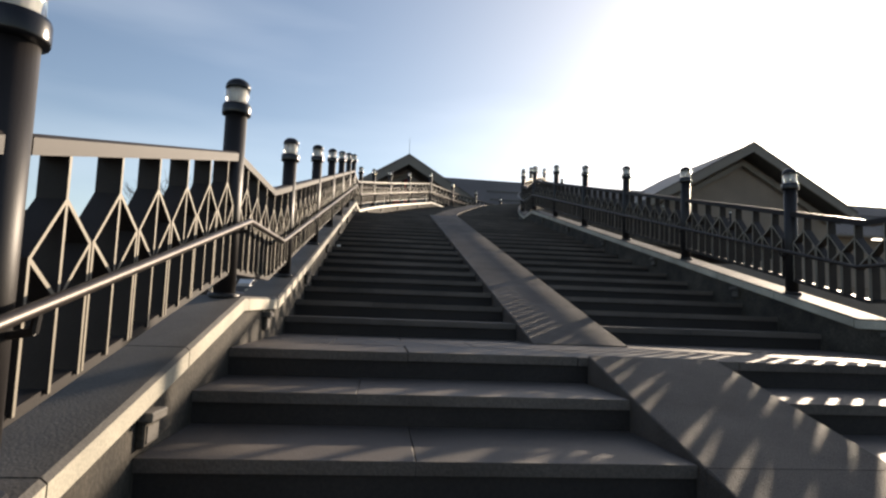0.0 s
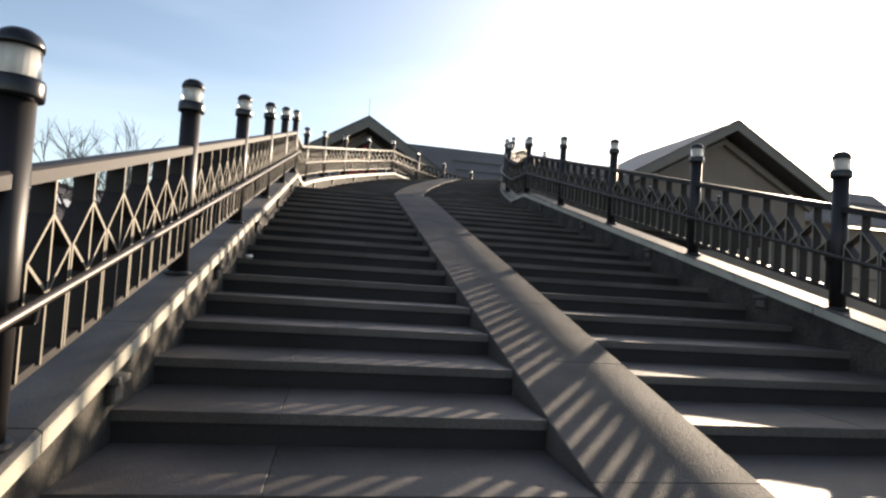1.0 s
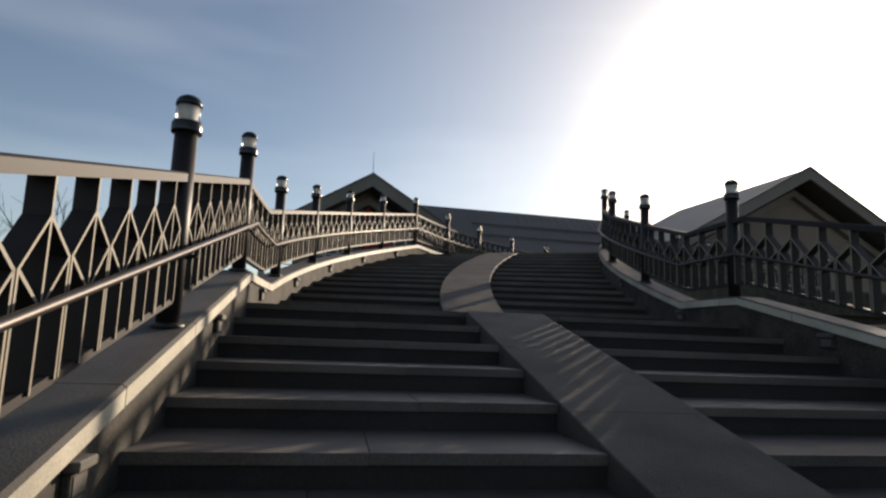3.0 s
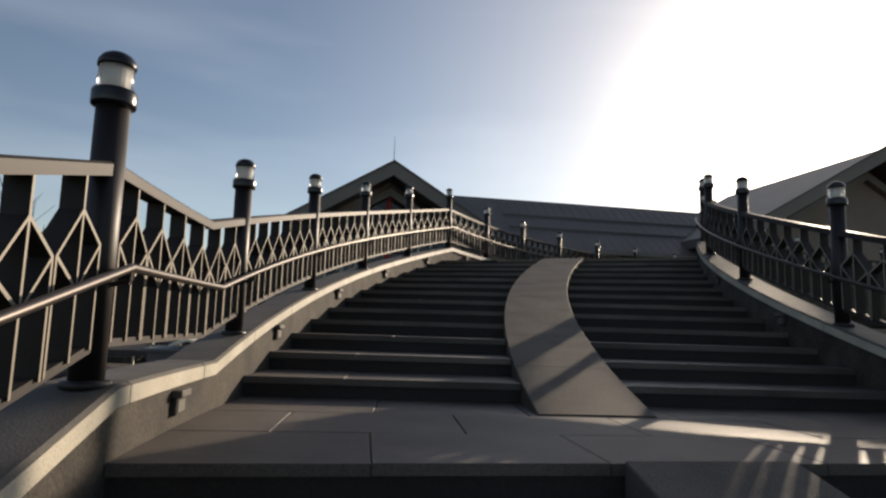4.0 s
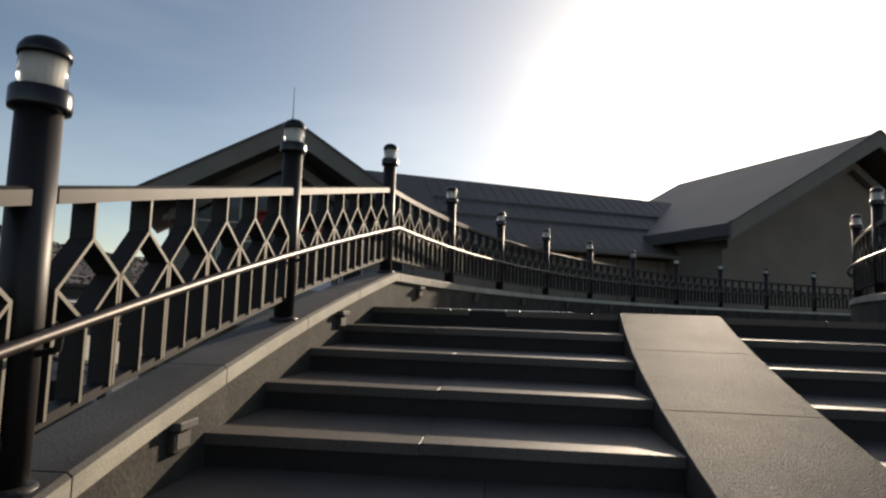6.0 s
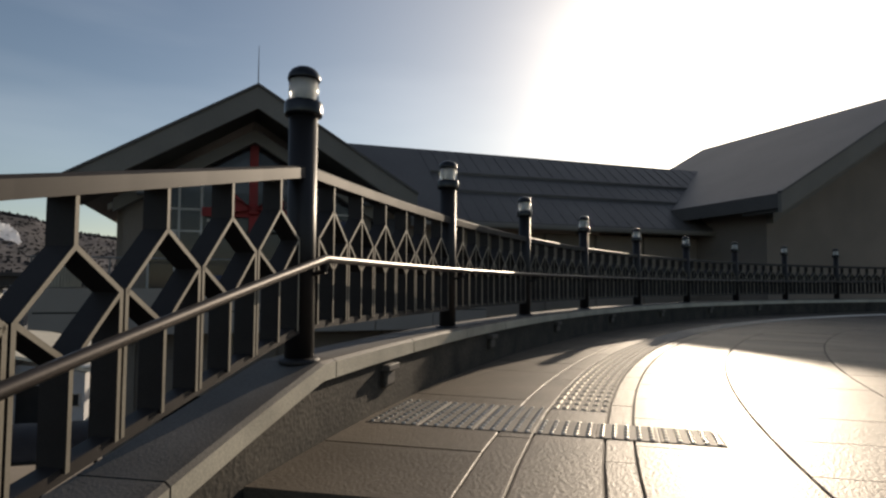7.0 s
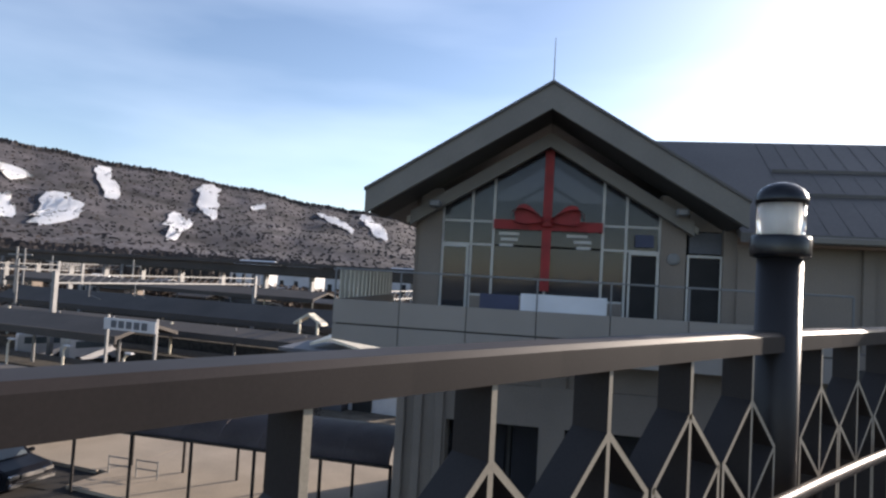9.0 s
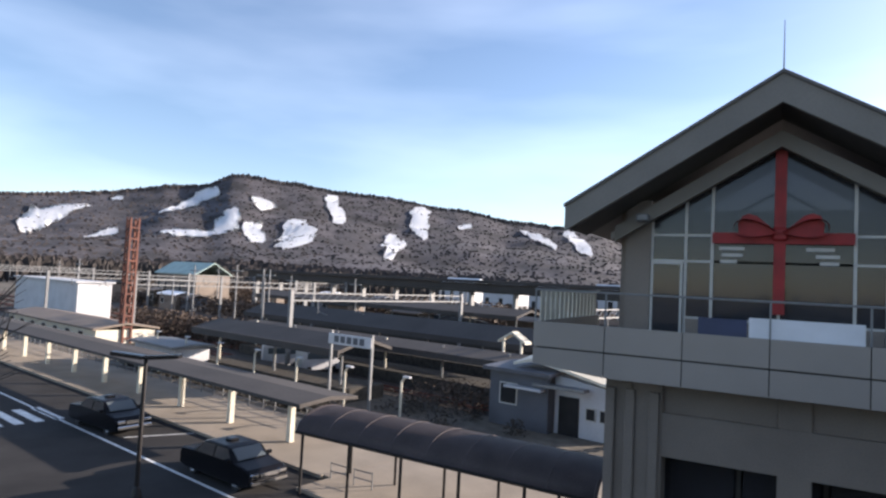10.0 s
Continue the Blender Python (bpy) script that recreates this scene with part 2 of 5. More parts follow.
def lathe(bm, profile, seg=20, m=None):
    """Turns (radius, height) pairs round z."""
    rings = []
    for r, z in profile:
        rings.append([bm.verts.new((r * math.cos(2 * math.pi * i / seg), r * math.sin(2 * math.pi * i / seg), z)) for i in range(seg)])
    for a, b in zip(rings, rings[1:]):
        for i in range(seg):
            j = (i + 1) % seg
            bm.faces.new((a[i], a[j], b[j], b[i]))
    bm.faces.new(rings[0][::-1])
    bm.faces.new(rings[-1])
    if m is not None:
        bmesh.ops.transform(bm, matrix=m, verts=[v for ring in rings for v in ring])
    return bm


def thing_box(name, x0, x1, y0, y1, z0, z1, mat, label="", category="", kind="", bevel=0.0, group=""):
    bm = box(bmesh.new(), x0, x1, y0, y1, z0, z1, bevel)
    return tagged(finish(name, bm, mat), label, category, group, kind)


# ---- the line of the stairs ----
XL, YC, RAD = -1.50, 21.049, 21.120          # left post line, start and radius of the bend
WIDE = 5.175                                # post line to post line
R_IN, R_OUT = 2.145, 2.932                   # ramp strip
RISE, TREAD = 0.15178, 0.64220
GROUND = -1.80
Z_L1, Z_L2, Z_DECK = 0.246, 3.129, 5.068
S_L1, S_B, S_L2, S_C, S_DECK = 7.422, 9.374, 20.933, 23.173, 31.678
RISE_C, TREAD_C = (Z_DECK - Z_L2) / 13, (S_DECK - S_C) / 12
S_END = 57.0


def on(s, u, z=0.0):
    if s <= YC:
        return Vector((XL + u, s, z))
    a = (s - YC) / RAD
    return Vector((XL + RAD - (RAD - u) * math.cos(a), YC + (RAD - u) * math.sin(a), z))


def turn(s):
    """How far the line has turned to the right, in radians."""
    return max(0.0, (s - YC) / RAD)


def cope(s):
    knots = [(-3.0, 0.533 - 0.233 * 10.62), (7.62, 0.533), (8.87, 0.548), (20.93, 3.418), (22.4, 3.428), (32.26, 5.419), (70.0, 5.419)]
    for (a, za), (b, zb) in zip(knots, knots[1:]):
        if s <= b:
            return za + (zb - za) * (s - a) / (b - a)
    return knots[-1][1]


def floor_at(s):
    if s < S_L1:
        return Z_L1 - RISE * (1 + int((S_L1 - s) / TREAD))
    if s < S_B:
        return Z_L1
    if s < S_L2:
        return Z_L1 + RISE * (1 + int((s - S_B) / TREAD))
    if s < S_C:
        return Z_L2
    if s < S_DECK:
        return Z_L2 + RISE_C * (1 + int((s - S_C) / TREAD_C))
    return Z_DECK


def stations(a, b, step=0.5, extra=(7.62, 8.87, 20.93, 22.4, 32.26)):
    n = max(1, int(math.ceil((b - a) / step)))
    out = [a + (b - a) * i / n for i in range(n + 1)] + [e for e in extra if a < e < b]
    return sorted(set(out))


def sweep(name, profile, ss, zf, mat, parent=None, label="", smooth=False):
    """Carries a closed (u, height) profile along the line; zf gives the height it stands on."""
    n = len(profile)
    verts = [on(s, u, zf(s) + h) for s in ss for u, h in profile]
    faces = []
    for k in range(len(ss) - 1):
        for i in range(n):
            j = (i + 1) % n
            faces.append((k * n + i, k * n + j, (k + 1) * n + j, (k + 1) * n + i))
    faces.append(tuple(range(n))[::-1])
    faces.append(tuple((len(ss) - 1) * n + i for i in range(n)))
    bm = bmesh.new()
    vs = [bm.verts.new(v) for v in verts]
    for f in faces:
        bm.faces.new([vs[i] for i in f])
    return finish(name, bm, mat, parent, label, smooth)


# ---- ground and road ----
g = mesh_object("ground", [(-4000, -1500, GROUND), (4000, -1500, GROUND), (4000, 4500, GROUND), (-4000, 4500, GROUND)], [(0, 1, 2, 3)], M_GROUND)
tagged(g, "dry brown winter ground round the station yard", "ground", kind="structure")

# ---- stair body ----
def stair_body():
    """The solid steps, a box under each tread, carried to the ground."""
    body = tagged(empty("stair_structure"), "stone stairs with shade-darkened risers, and curved deck slab", "stairs", kind="structure")

    def block(s0, s1, z, low, u0=0.1, u1=WIDE - 0.1, step=1.2):
        bm = bmesh.new()
        ss = stations(s0, s1, step, ())
        rows = [[bm.verts.new(on(s, u, h)) for u, h in ((u0, low), (u1, low), (u1, z), (u0, z))] for s in ss]
        for a, b in zip(rows, rows[1:]):
            for i in range(4):
                j = (i + 1) % 4
                bm.faces.new((a[i], a[j], b[j], b[i]))
        bm.faces.new(rows[0][::-1])
        bm.faces.new(rows[-1])
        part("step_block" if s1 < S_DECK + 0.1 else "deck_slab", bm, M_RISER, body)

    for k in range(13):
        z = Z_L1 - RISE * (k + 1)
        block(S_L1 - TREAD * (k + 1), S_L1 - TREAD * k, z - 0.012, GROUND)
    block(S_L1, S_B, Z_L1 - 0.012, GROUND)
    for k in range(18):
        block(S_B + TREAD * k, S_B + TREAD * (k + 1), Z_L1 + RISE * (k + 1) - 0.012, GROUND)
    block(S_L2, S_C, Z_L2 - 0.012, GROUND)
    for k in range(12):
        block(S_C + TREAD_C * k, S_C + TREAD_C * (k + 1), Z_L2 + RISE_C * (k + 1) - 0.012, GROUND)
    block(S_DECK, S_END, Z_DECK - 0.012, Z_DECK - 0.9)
    return body


stairs = stair_body()

# ramp strip for bicycles, one stone after another
ramp_ob = tagged(empty("ramp"), "smooth pale granite bicycle ramp strip between the steps", "ramp", kind="structure")


def ramp_height(s):
    knots = [(-1.0, Z_L1 - RISE * 13), (S_L1 - 0.02, Z_L1), (S_B - TREAD, Z_L1), (S_L2 - 0.02, Z_L2), (S_C - TREAD_C, Z_L2), (S_DECK - 0.02, Z_DECK)]
    for (a, za), (b, zb) in zip(knots, knots[1:]):
        if s <= b:
            return za + (zb - za) * (s - a) / (b - a)
    return Z_DECK


def slab(name, s0, s1, u0, u1, ztop, thick, mat, parent, gap=0.003, bevel=0.006, step=0.8, zf=None, uf=None):
    """A stone between two stations, following the bend, with a worn edge round its top."""
    ss = stations(s0 + gap, s1 - gap, step, ())
    bm = bmesh.new()
    rows = []
    for i, s in enumerate(ss):
        z = zf(s) if zf else ztop
        inset = bevel if i in (0, len(ss) - 1) else 0.0
        du = uf(s) if uf else 0.0
        rows.append([bm.verts.new(on(s, u + du, z + h)) for u, h in ((u0 + gap, -thick), (u1 - gap, -thick), (u1 - gap, -bevel), (u1 - gap - bevel, -inset * 0.0), (u0 + gap + bevel, -inset * 0.0), (u0 + gap, -bevel))])
    for a, b in zip(rows, rows[1:]):
        for i in range(6):
            j = (i + 1) % 6
            bm.faces.new((a[i], a[j], b[j], b[i]))
    bm.faces.new(rows[0][::-1])
    bm.faces.new(rows[-1])
    return finish(name, bm, mat, parent)


def ramp_shift(s):
    """The strip drifts a little towards the middle in the bend."""
    return 0.105 * max(0.0, min(1.0, (s - S_C) / (S_DECK - S_C)))


def ramp_run(s0, s1, n):
    for k in range(n):
        slab("ramp_stone", s0 + (s1 - s0) * k / n, s0 + (s1 - s0) * (k + 1) / n, R_IN, R_OUT, 0, 0.24, M_RAMP, ramp_ob, zf=lambda s: ramp_height(s) + 0.012, uf=ramp_shift)


ramp_run(-0.6, S_L1 - 0.02, 6)
ramp_run(S_B - TREAD, S_L2 - 0.02, 9)
ramp_run(S_C - TREAD_C, S_DECK - 0.02, 8)

# treads
def treads():
    rng = random.Random(4)
    u_in, u_out = 0.10, WIDE - 0.10

    def lay(s0, s1, z):
        r_in, r_out = R_IN + ramp_shift(s0), R_OUT + ramp_shift(s1)
        a = u_in + (R_IN - u_in) * rng.choice((0.36, 0.48, 0.62))
        b = R_OUT + (u_out - R_OUT) * rng.choice((0.4, 0.5, 0.6))
        for p, q in ((u_in, a), (a, r_in), (r_out, b), (b, u_out)):
            slab("tread_stone", s0 - 0.02, s1, p, q, z + rng.uniform(-0.002, 0.002), 0.05, M_TREAD, stairs, gap=0.0012, bevel=0.003)

    for k in range(12):
        lay(S_L1 - TREAD * (k + 1), S_L1 - TREAD * k, Z_L1 - RISE * (k + 1))
    for k in range(18):
        lay(S_B + TREAD * k, S_B + TREAD * (k + 1), Z_L1 + RISE * (k + 1))
    for k in range(12):
        lay(S_C + TREAD_C * k, S_C + TREAD_C * (k + 1), Z_L2 + RISE_C * (k + 1))

    def paved(s0, s1, z, rows, cols, mat):
        for i in range(rows):
            a, b = s0 + (s1 - s0) * i / rows, s0 + (s1 - s0) * (i + 1) / rows
            cuts = [u_in + (u_out - u_in) * (j + (0.5 if i % 2 else 0)) / cols for j in range(cols + 1)]
            cuts = [u_in] + [c for c in cuts if u_in + 0.1 < c < u_out - 0.1] + [u_out]
            for p, q in zip(cuts, cuts[1:]):
                slab("paving_stone", a, b, p, q, z + rng.uniform(-0.0015, 0.0015), 0.05, mat, stairs, bevel=0.004)

    paved(S_L1 - 0.02, S_B, Z_L1, 3, 5, M_TREAD)
    paved(S_L2 - 0.02, S_C, Z_L2, 3, 5, M_TREAD)


treads()


def deck_paving():
    rng = random.Random(8)
    deck = tagged(empty("deck_paving"), "beige stone paving of the curved deck", "paving", kind="structure")
    bands = [(0.10, 0.82), (0.82, 0.985), (1.305, 1.43), (1.43, 2.03), (2.03, 2.9), (2.9, 3.8), (3.8, WIDE - 0.10)]
    for bi, (p, q) in enumerate(bands):
        n = 40
        off = 0.3 * (bi % 2)
        cuts = [S_DECK - 0.02] + [S_DECK + off + (S_END - S_DECK) * i / n for i in range(1, n)] + [S_END]
        for a, b in zip(cuts, cuts[1:]):
            slab("deck_tile", a, b, p, q, Z_DECK + rng.uniform(-0.001, 0.001), 0.05, M_PAVE, deck, gap=0.004, bevel=0.004)
    return deck


deck = deck_paving()

# ---- tactile blocks ----
def tactile():
    strip = tagged(empty("tactile_strip"), "worn beige guiding blocks with raised bars set in the deck", "tactile paving", kind="structure")
    bar = bmesh.new()
    box(bar, -0.017, 0.017, -0.056, 0.056, 0.0, 0.006)
    for v in bar.verts:
        if v.co.z > 0.003:
            v.co.x *= 0.6
            v.co.y *= 0.88
    bar_mesh = bpy.data.meshes.new("raised_bar")
    bar.to_mesh(bar_mesh)
    bar.free()
    bar_mesh.materials.append(M_STEEL)
    bar_mesh.materials.append(M_TACT)
    # bright steel on the sides only: the sun glint outlining each bar
    for f in bar_mesh.polygons:
        f.material_index = 1 if f.normal.z > 0.9 else 0
    far_verts, far_faces = [], []
    s = 33.34
    while s < S_END - 0.5:
        b = slab("tactile_block", s, s + 0.32, 0.985, 1.305, Z_DECK, 0.05, M_TACT, strip, gap=0.003, bevel=0.003)
        for half in (0.08, 0.24):
            for k in range(6):
                m = Matrix.Translation(on(s + half, 1.013 + 0.0528 * k, Z_DECK)) @ Matrix.Rotation(-turn(s + half), 4, "Z")
                if s < 40:
                    ob = new("raised_bar", bar_mesh)
                    ob.parent = b
                    ob.matrix_basis = m
                else:
                    base = len(far_verts)
                    far_verts.extend(m @ v.co for v in bar_mesh.vertices)
                    far_faces.extend(tuple(base + i for i in f.vertices) for f in bar_mesh.polygons)
        s += 0.32
    far = mesh_object("raised_bars", far_verts, far_faces, M_STEEL)
    far.parent = strip
    tagged(far, kind="stuff")
    # rest of the band before the strip starts
    slab("deck_tile", S_DECK + 0.02, 33.34, 0.985, 1.305, Z_DECK, 0.05, M_PAVE, strip)
    stop = tagged(empty("tactile_stop"), "row of studded warning blocks along the top step", "tactile paving", kind="structure")
    dome = bmesh.new()
    lathe(dome, [(0.013, 0.0), (0.011, 0.005), (0.005, 0.007)], 8)
    dome_mesh = bpy.data.meshes.new("stud")
    dome.to_mesh(dome_mesh)
    dome.free()
    dome_mesh.materials.append(M_STEEL)
    for s0, n in ((32.70, 6), (33.02, 3)):
        for i in range(n):
            u = 0.14 + 0.28 * i
            b = slab("warning_block", s0, s0 + 0.32, u, u + 0.28, Z_DECK + 0.004, 0.03, M_TACT, stop, gap=0.003, bevel=0.003)
            for j in range(5):
                for k in range(5):
                    ob = new("stud", dome_mesh)
                    ob.parent = b
                    ob.matrix_basis = Matrix.Translation(on(s0 + 0.035 + 0.0625 * j, u + 0.03 + 0.055 * k, Z_DECK + 0.004))



tactile()


# ---- kerbs, guards, lamp posts ----
L_LAST = 43.50
LEFT = [0.95, 3.19, 5.38, 7.62, 9.79, 12.06, 14.23, 16.43, 18.64, 20.93, 23.19, 25.5, 27.75, 30.0, 32.27, 34.51, 36.7, 38.94, 41.22, 43.5] + [L_LAST + 2.27 * i for i in range(1, 6)]
RIGHT = [1.0, 3.24, 5.48, 7.72, 9.91, 12.19, 14.36, 16.64, 18.9, 21.16, 24.26] + [24.26 + 2.9 * i for i in range(1, 11)]


def kerb(side):
    u0 = 0.0 if side > 0 else WIDE
    thing = tagged(empty("kerb"), "stained concrete kerb wall with stone coping, inner edge sun-brightened", "kerb", kind="structure")
    low = [(u0 - side * 0.16, -0.075), (u0 + side * 0.10, -0.075), (u0 + side * 0.10, -1.0), (u0 - side * 0.16, -1.0)]
    sweep("kerb_wall", low, stations(-0.9, S_END), cope, M_KERB, thing)
    posts = LEFT if side > 0 else RIGHT
    cuts = [-0.9]
    for a, b in zip(posts, posts[1:]):
        cuts += [a + 0.12, (a + b) / 2 + 0.1]
    cuts.append(S_END)
    e, i = -0.19, 0.125
    prof = [(u0 + side * e, -0.075), (u0 + side * e, -0.01), (u0 + side * (e + 0.012), 0.0), (u0 + side * (i - 0.018), 0.0), (u0 + side * i, -0.014), (u0 + side * i, -0.085), (u0 + side * (i - 0.02), -0.085)]
    for a, b in zip(cuts, cuts[1:]):
        if b - a > 0.1:
            stone = sweep("coping_stone", prof, stations(a + 0.004, b - 0.004, 0.4), cope, M_COPING, thing)
            stone.data.materials.append(M_ARRIS)
            # inner vertical face takes the sun-brightened colour, the top stays darker
            for f in stone.data.polygons:
                f.material_index = 1 if f.index % 7 == 4 and len(f.vertices) == 4 else 0
    return thing


kerb(1)
kerb(-1)


def lamp_post():
    """A round post with a collar, a glass lamp and a domed cap, standing on the coping."""
    ob = tagged(empty("lamp_post"), "dark bronze round railing post with glass lamp and domed cap", "lamp post", "posts along the railings")
    part("shaft", lathe(bmesh.new(), [(0.064, -0.03), (0.064, 1.10)], 24), M_POST, ob, smooth=False)
    part("foot_plate", lathe(bmesh.new(), [(0.09, -0.02), (0.09, 0.008), (0.082, 0.014), (0.068, 0.016)], 24), M_POST, ob)
    part("collar", lathe(bmesh.new(), [(0.066, 1.09), (0.083, 1.096), (0.085, 1.106), (0.085, 1.149), (0.081, 1.16), (0.06, 1.161)], 24), M_CAP, ob)
    part("lamp_glass", lathe(bmesh.new(), [(0.068, 1.161), (0.068, 1.257)], 24), M_LAMPGLASS, ob, "clear glass lamp ring", smooth=False)
    part("diffuser", lathe(bmesh.new(), [(0.034, 1.162), (0.04, 1.169), (0.04, 1.249), (0.034, 1.256)], 16), M_LAMPCORE, ob, "white lamp diffuser")
    part("cap", lathe(bmesh.new(), [(0.072, 1.257), (0.074, 1.27), (0.07, 1.287), (0.058, 1.305), (0.038, 1.318), (0.016, 1.324)], 24), M_CAP, ob, "black domed cap", smooth=True)
    for o in ob.children:
        if o.name.startswith(("shaft", "lamp_glass", "collar", "foot")):
            for poly in o.data.polygons:
                poly.use_smooth = abs(poly.normal.z) < 0.5
    return ob


first_post = None
for posts, u0 in ((LEFT, 0.0), (RIGHT, WIDE)):
    for s in posts:
        m = Matrix.Translation(on(s, u0, cope(s))) @ Matrix.Rotation(-turn(s), 4, "Z")
        if first_post is None:
            first_post = lamp_post()
            first_post.matrix_basis = m
        else:
            copy_thing(first_post, m)

# lattice modules, one mesh for each width and slope
H_RAIL, H_APEX, H_SIDE, H_FOOT, H_BASE = 0.812, 0.69, 0.547, 0.407, 0.155
module_meshes = {}


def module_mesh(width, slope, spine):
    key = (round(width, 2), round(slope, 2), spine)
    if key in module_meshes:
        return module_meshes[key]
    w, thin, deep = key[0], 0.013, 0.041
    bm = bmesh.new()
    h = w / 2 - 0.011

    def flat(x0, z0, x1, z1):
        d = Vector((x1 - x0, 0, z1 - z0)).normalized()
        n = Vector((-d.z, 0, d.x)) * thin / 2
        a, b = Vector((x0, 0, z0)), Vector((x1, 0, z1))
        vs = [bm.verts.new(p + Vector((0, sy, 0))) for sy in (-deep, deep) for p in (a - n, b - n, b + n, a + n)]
        # the two narrow faces take the cream material, the broad sides the dark one
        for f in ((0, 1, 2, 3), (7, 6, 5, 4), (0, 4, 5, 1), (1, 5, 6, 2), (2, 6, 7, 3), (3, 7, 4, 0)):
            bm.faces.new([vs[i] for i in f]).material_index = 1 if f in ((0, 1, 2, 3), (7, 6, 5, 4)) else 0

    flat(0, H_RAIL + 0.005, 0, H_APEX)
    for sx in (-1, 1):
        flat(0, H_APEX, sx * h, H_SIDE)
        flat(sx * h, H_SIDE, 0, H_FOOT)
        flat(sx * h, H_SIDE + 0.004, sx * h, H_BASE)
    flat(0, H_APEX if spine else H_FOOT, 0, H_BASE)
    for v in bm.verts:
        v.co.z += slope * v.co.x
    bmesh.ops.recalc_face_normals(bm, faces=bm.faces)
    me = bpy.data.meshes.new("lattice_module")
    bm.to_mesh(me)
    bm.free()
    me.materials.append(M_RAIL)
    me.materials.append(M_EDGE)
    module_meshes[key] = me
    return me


def guard(side):
    u0 = 0.0 if side > 0 else WIDE
    posts = LEFT if side > 0 else RIGHT
    thing = tagged(empty("guard_railing"), "taupe painted steel guard railing with diamond lattice bars", "railing", "guard railings")
    lo, hi = posts[0], posts[-1]
    top = [(u0 - 0.045, 0.815), (u0 - 0.045, 0.861), (u0 - 0.035, 0.871), (u0 + 0.035, 0.871), (u0 + 0.045, 0.861), (u0 + 0.045, 0.815)]
    base = [(u0 - 0.03, 0.135), (u0 - 0.03, 0.168), (u0 + 0.03, 0.168), (u0 + 0.03, 0.135)]
    for a, b in zip(posts, posts[1:]):
        sweep("top_rail", top, stations(a + 0.058, b - 0.058, 0.4), cope, M_TOP, thing)
        sweep("bottom_rail", base, stations(a + 0.06, b - 0.06, 0.4), cope, M_RAIL, thing)
        spine = not (23.0 < a < 32.0)
        pad = 0.085
        for k in range(6):
            s0, s1 = a + pad + (b - a - 2 * pad) * k / 6, a + pad + (b - a - 2 * pad) * (k + 1) / 6
            sm = (s0 + s1) / 2
            width = (on(s1, u0) - on(s0, u0)).length
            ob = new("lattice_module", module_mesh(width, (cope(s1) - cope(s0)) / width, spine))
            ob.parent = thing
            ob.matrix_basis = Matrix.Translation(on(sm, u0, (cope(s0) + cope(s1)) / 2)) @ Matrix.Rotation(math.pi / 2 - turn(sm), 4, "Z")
    return thing


guard(1)
guard(-1)


def handrail(side):
    u0 = 0.0 if side > 0 else WIDE
    posts = LEFT if side > 0 else RIGHT
    thing = tagged(empty("handrail"), "dull steel round handrail on brackets along the railing", "handrail", "handrails")
    ring = [(u0 + side * 0.125 + 0.018 * math.cos(k * math.pi / 5), 0.45 + 0.018 * math.sin(k * math.pi / 5)) for k in range(10)]
    sweep("rail_tube", ring, stations(posts[0], posts[-1], 0.35), cope, M_HAND, thing, smooth=True)
    for s in posts:
        bm = bmesh.new()
        z = cope(s)
        tube(bm, on(s, u0 + side * 0.05, z + 0.38), on(s, u0 + side * 0.12, z + 0.395), 0.011, seg=8)
        tube(bm, on(s, u0 + side * 0.12, z + 0.39), on(s, u0 + side * 0.125, z + 0.435), 0.011, seg=8)
        part("bracket", bm, M_POST, thing)
    return thing


handrail(1)
handrail(-1)


def foot_light(s, side):
    """A small boxed step light on the inner face of the kerb."""
    u0 = 0.0 if side > 0 else WIDE
    m = Matrix.Translation(on(s, u0 + side * 0.10, cope(s) - 0.17)) @ Matrix.Rotation(math.pi / 2 - turn(s), 4, "Z")
    ob = tagged(empty("step_light", m), "small grey step light box on the kerb face", "step light", "step lights along the kerb")
    w = -side
    bm = bmesh.new()
    box(bm, -0.075, 0.075, min(0, w * 0.03), max(0, w * 0.03), -0.06, 0.06, 0.006)
    part("housing", bm, M_KERB, ob)
    bm = bmesh.new()
    box(bm, -0.055, 0.055, min(w * 0.028, w * 0.034), max(w * 0.028, w * 0.034), -0.045, 0.015)
    part("lens", bm, M_COPING, ob, "dull lens")
    bm = bmesh.new()
    box(bm, -0.078, 0.078, min(0, w * 0.055), max(0, w * 0.055), 0.03, 0.064, 0.004)
    part("hood", bm, M_COPING, ob)
    return ob


for a, b in zip(LEFT[2:], LEFT[3:22]):
    foot_light((a + b) / 2 - 0.3, 1)
for a, b in zip(RIGHT[2:], RIGHT[3:14]):
    foot_light((a + b) / 2 - 0.3, -1)

# scrap of paper on a tread
bm = bmesh.new()
bmesh.ops.create_icosphere(bm, subdivisions=2, radius=0.04)
for v in bm.verts:
    v.co *= 1 + 0.5 * noise.noise(v.co * 40)
    v.co.z *= 0.6
lit = finish("paper_scrap", bm, M_LITTER)
lit.location = on(13.98, 0.2, floor_at(13.98) + 0.018)
tagged(lit, "crumpled white paper scrap lying on a tread", "litter")

# piers under the deck
for i, s in enumerate((36.5, 43.0, 49.5)):
    c = on(s, WIDE / 2)
    bm = tube(bmesh.new(), (c.x, c.y, GROUND), (c.x, c.y, Z_DECK - 0.9), 0.6, seg=24)
    tagged(finish("pier", bm, M_WALL), "round concrete pier under the deck", "pier", "piers", "structure")

# ---- station building ----
ANG = radians(3.49)
ST = Matrix.Translation((0.960, 48.237, 0.0)) @ Matrix.Rotation(ANG, 4, "Z")
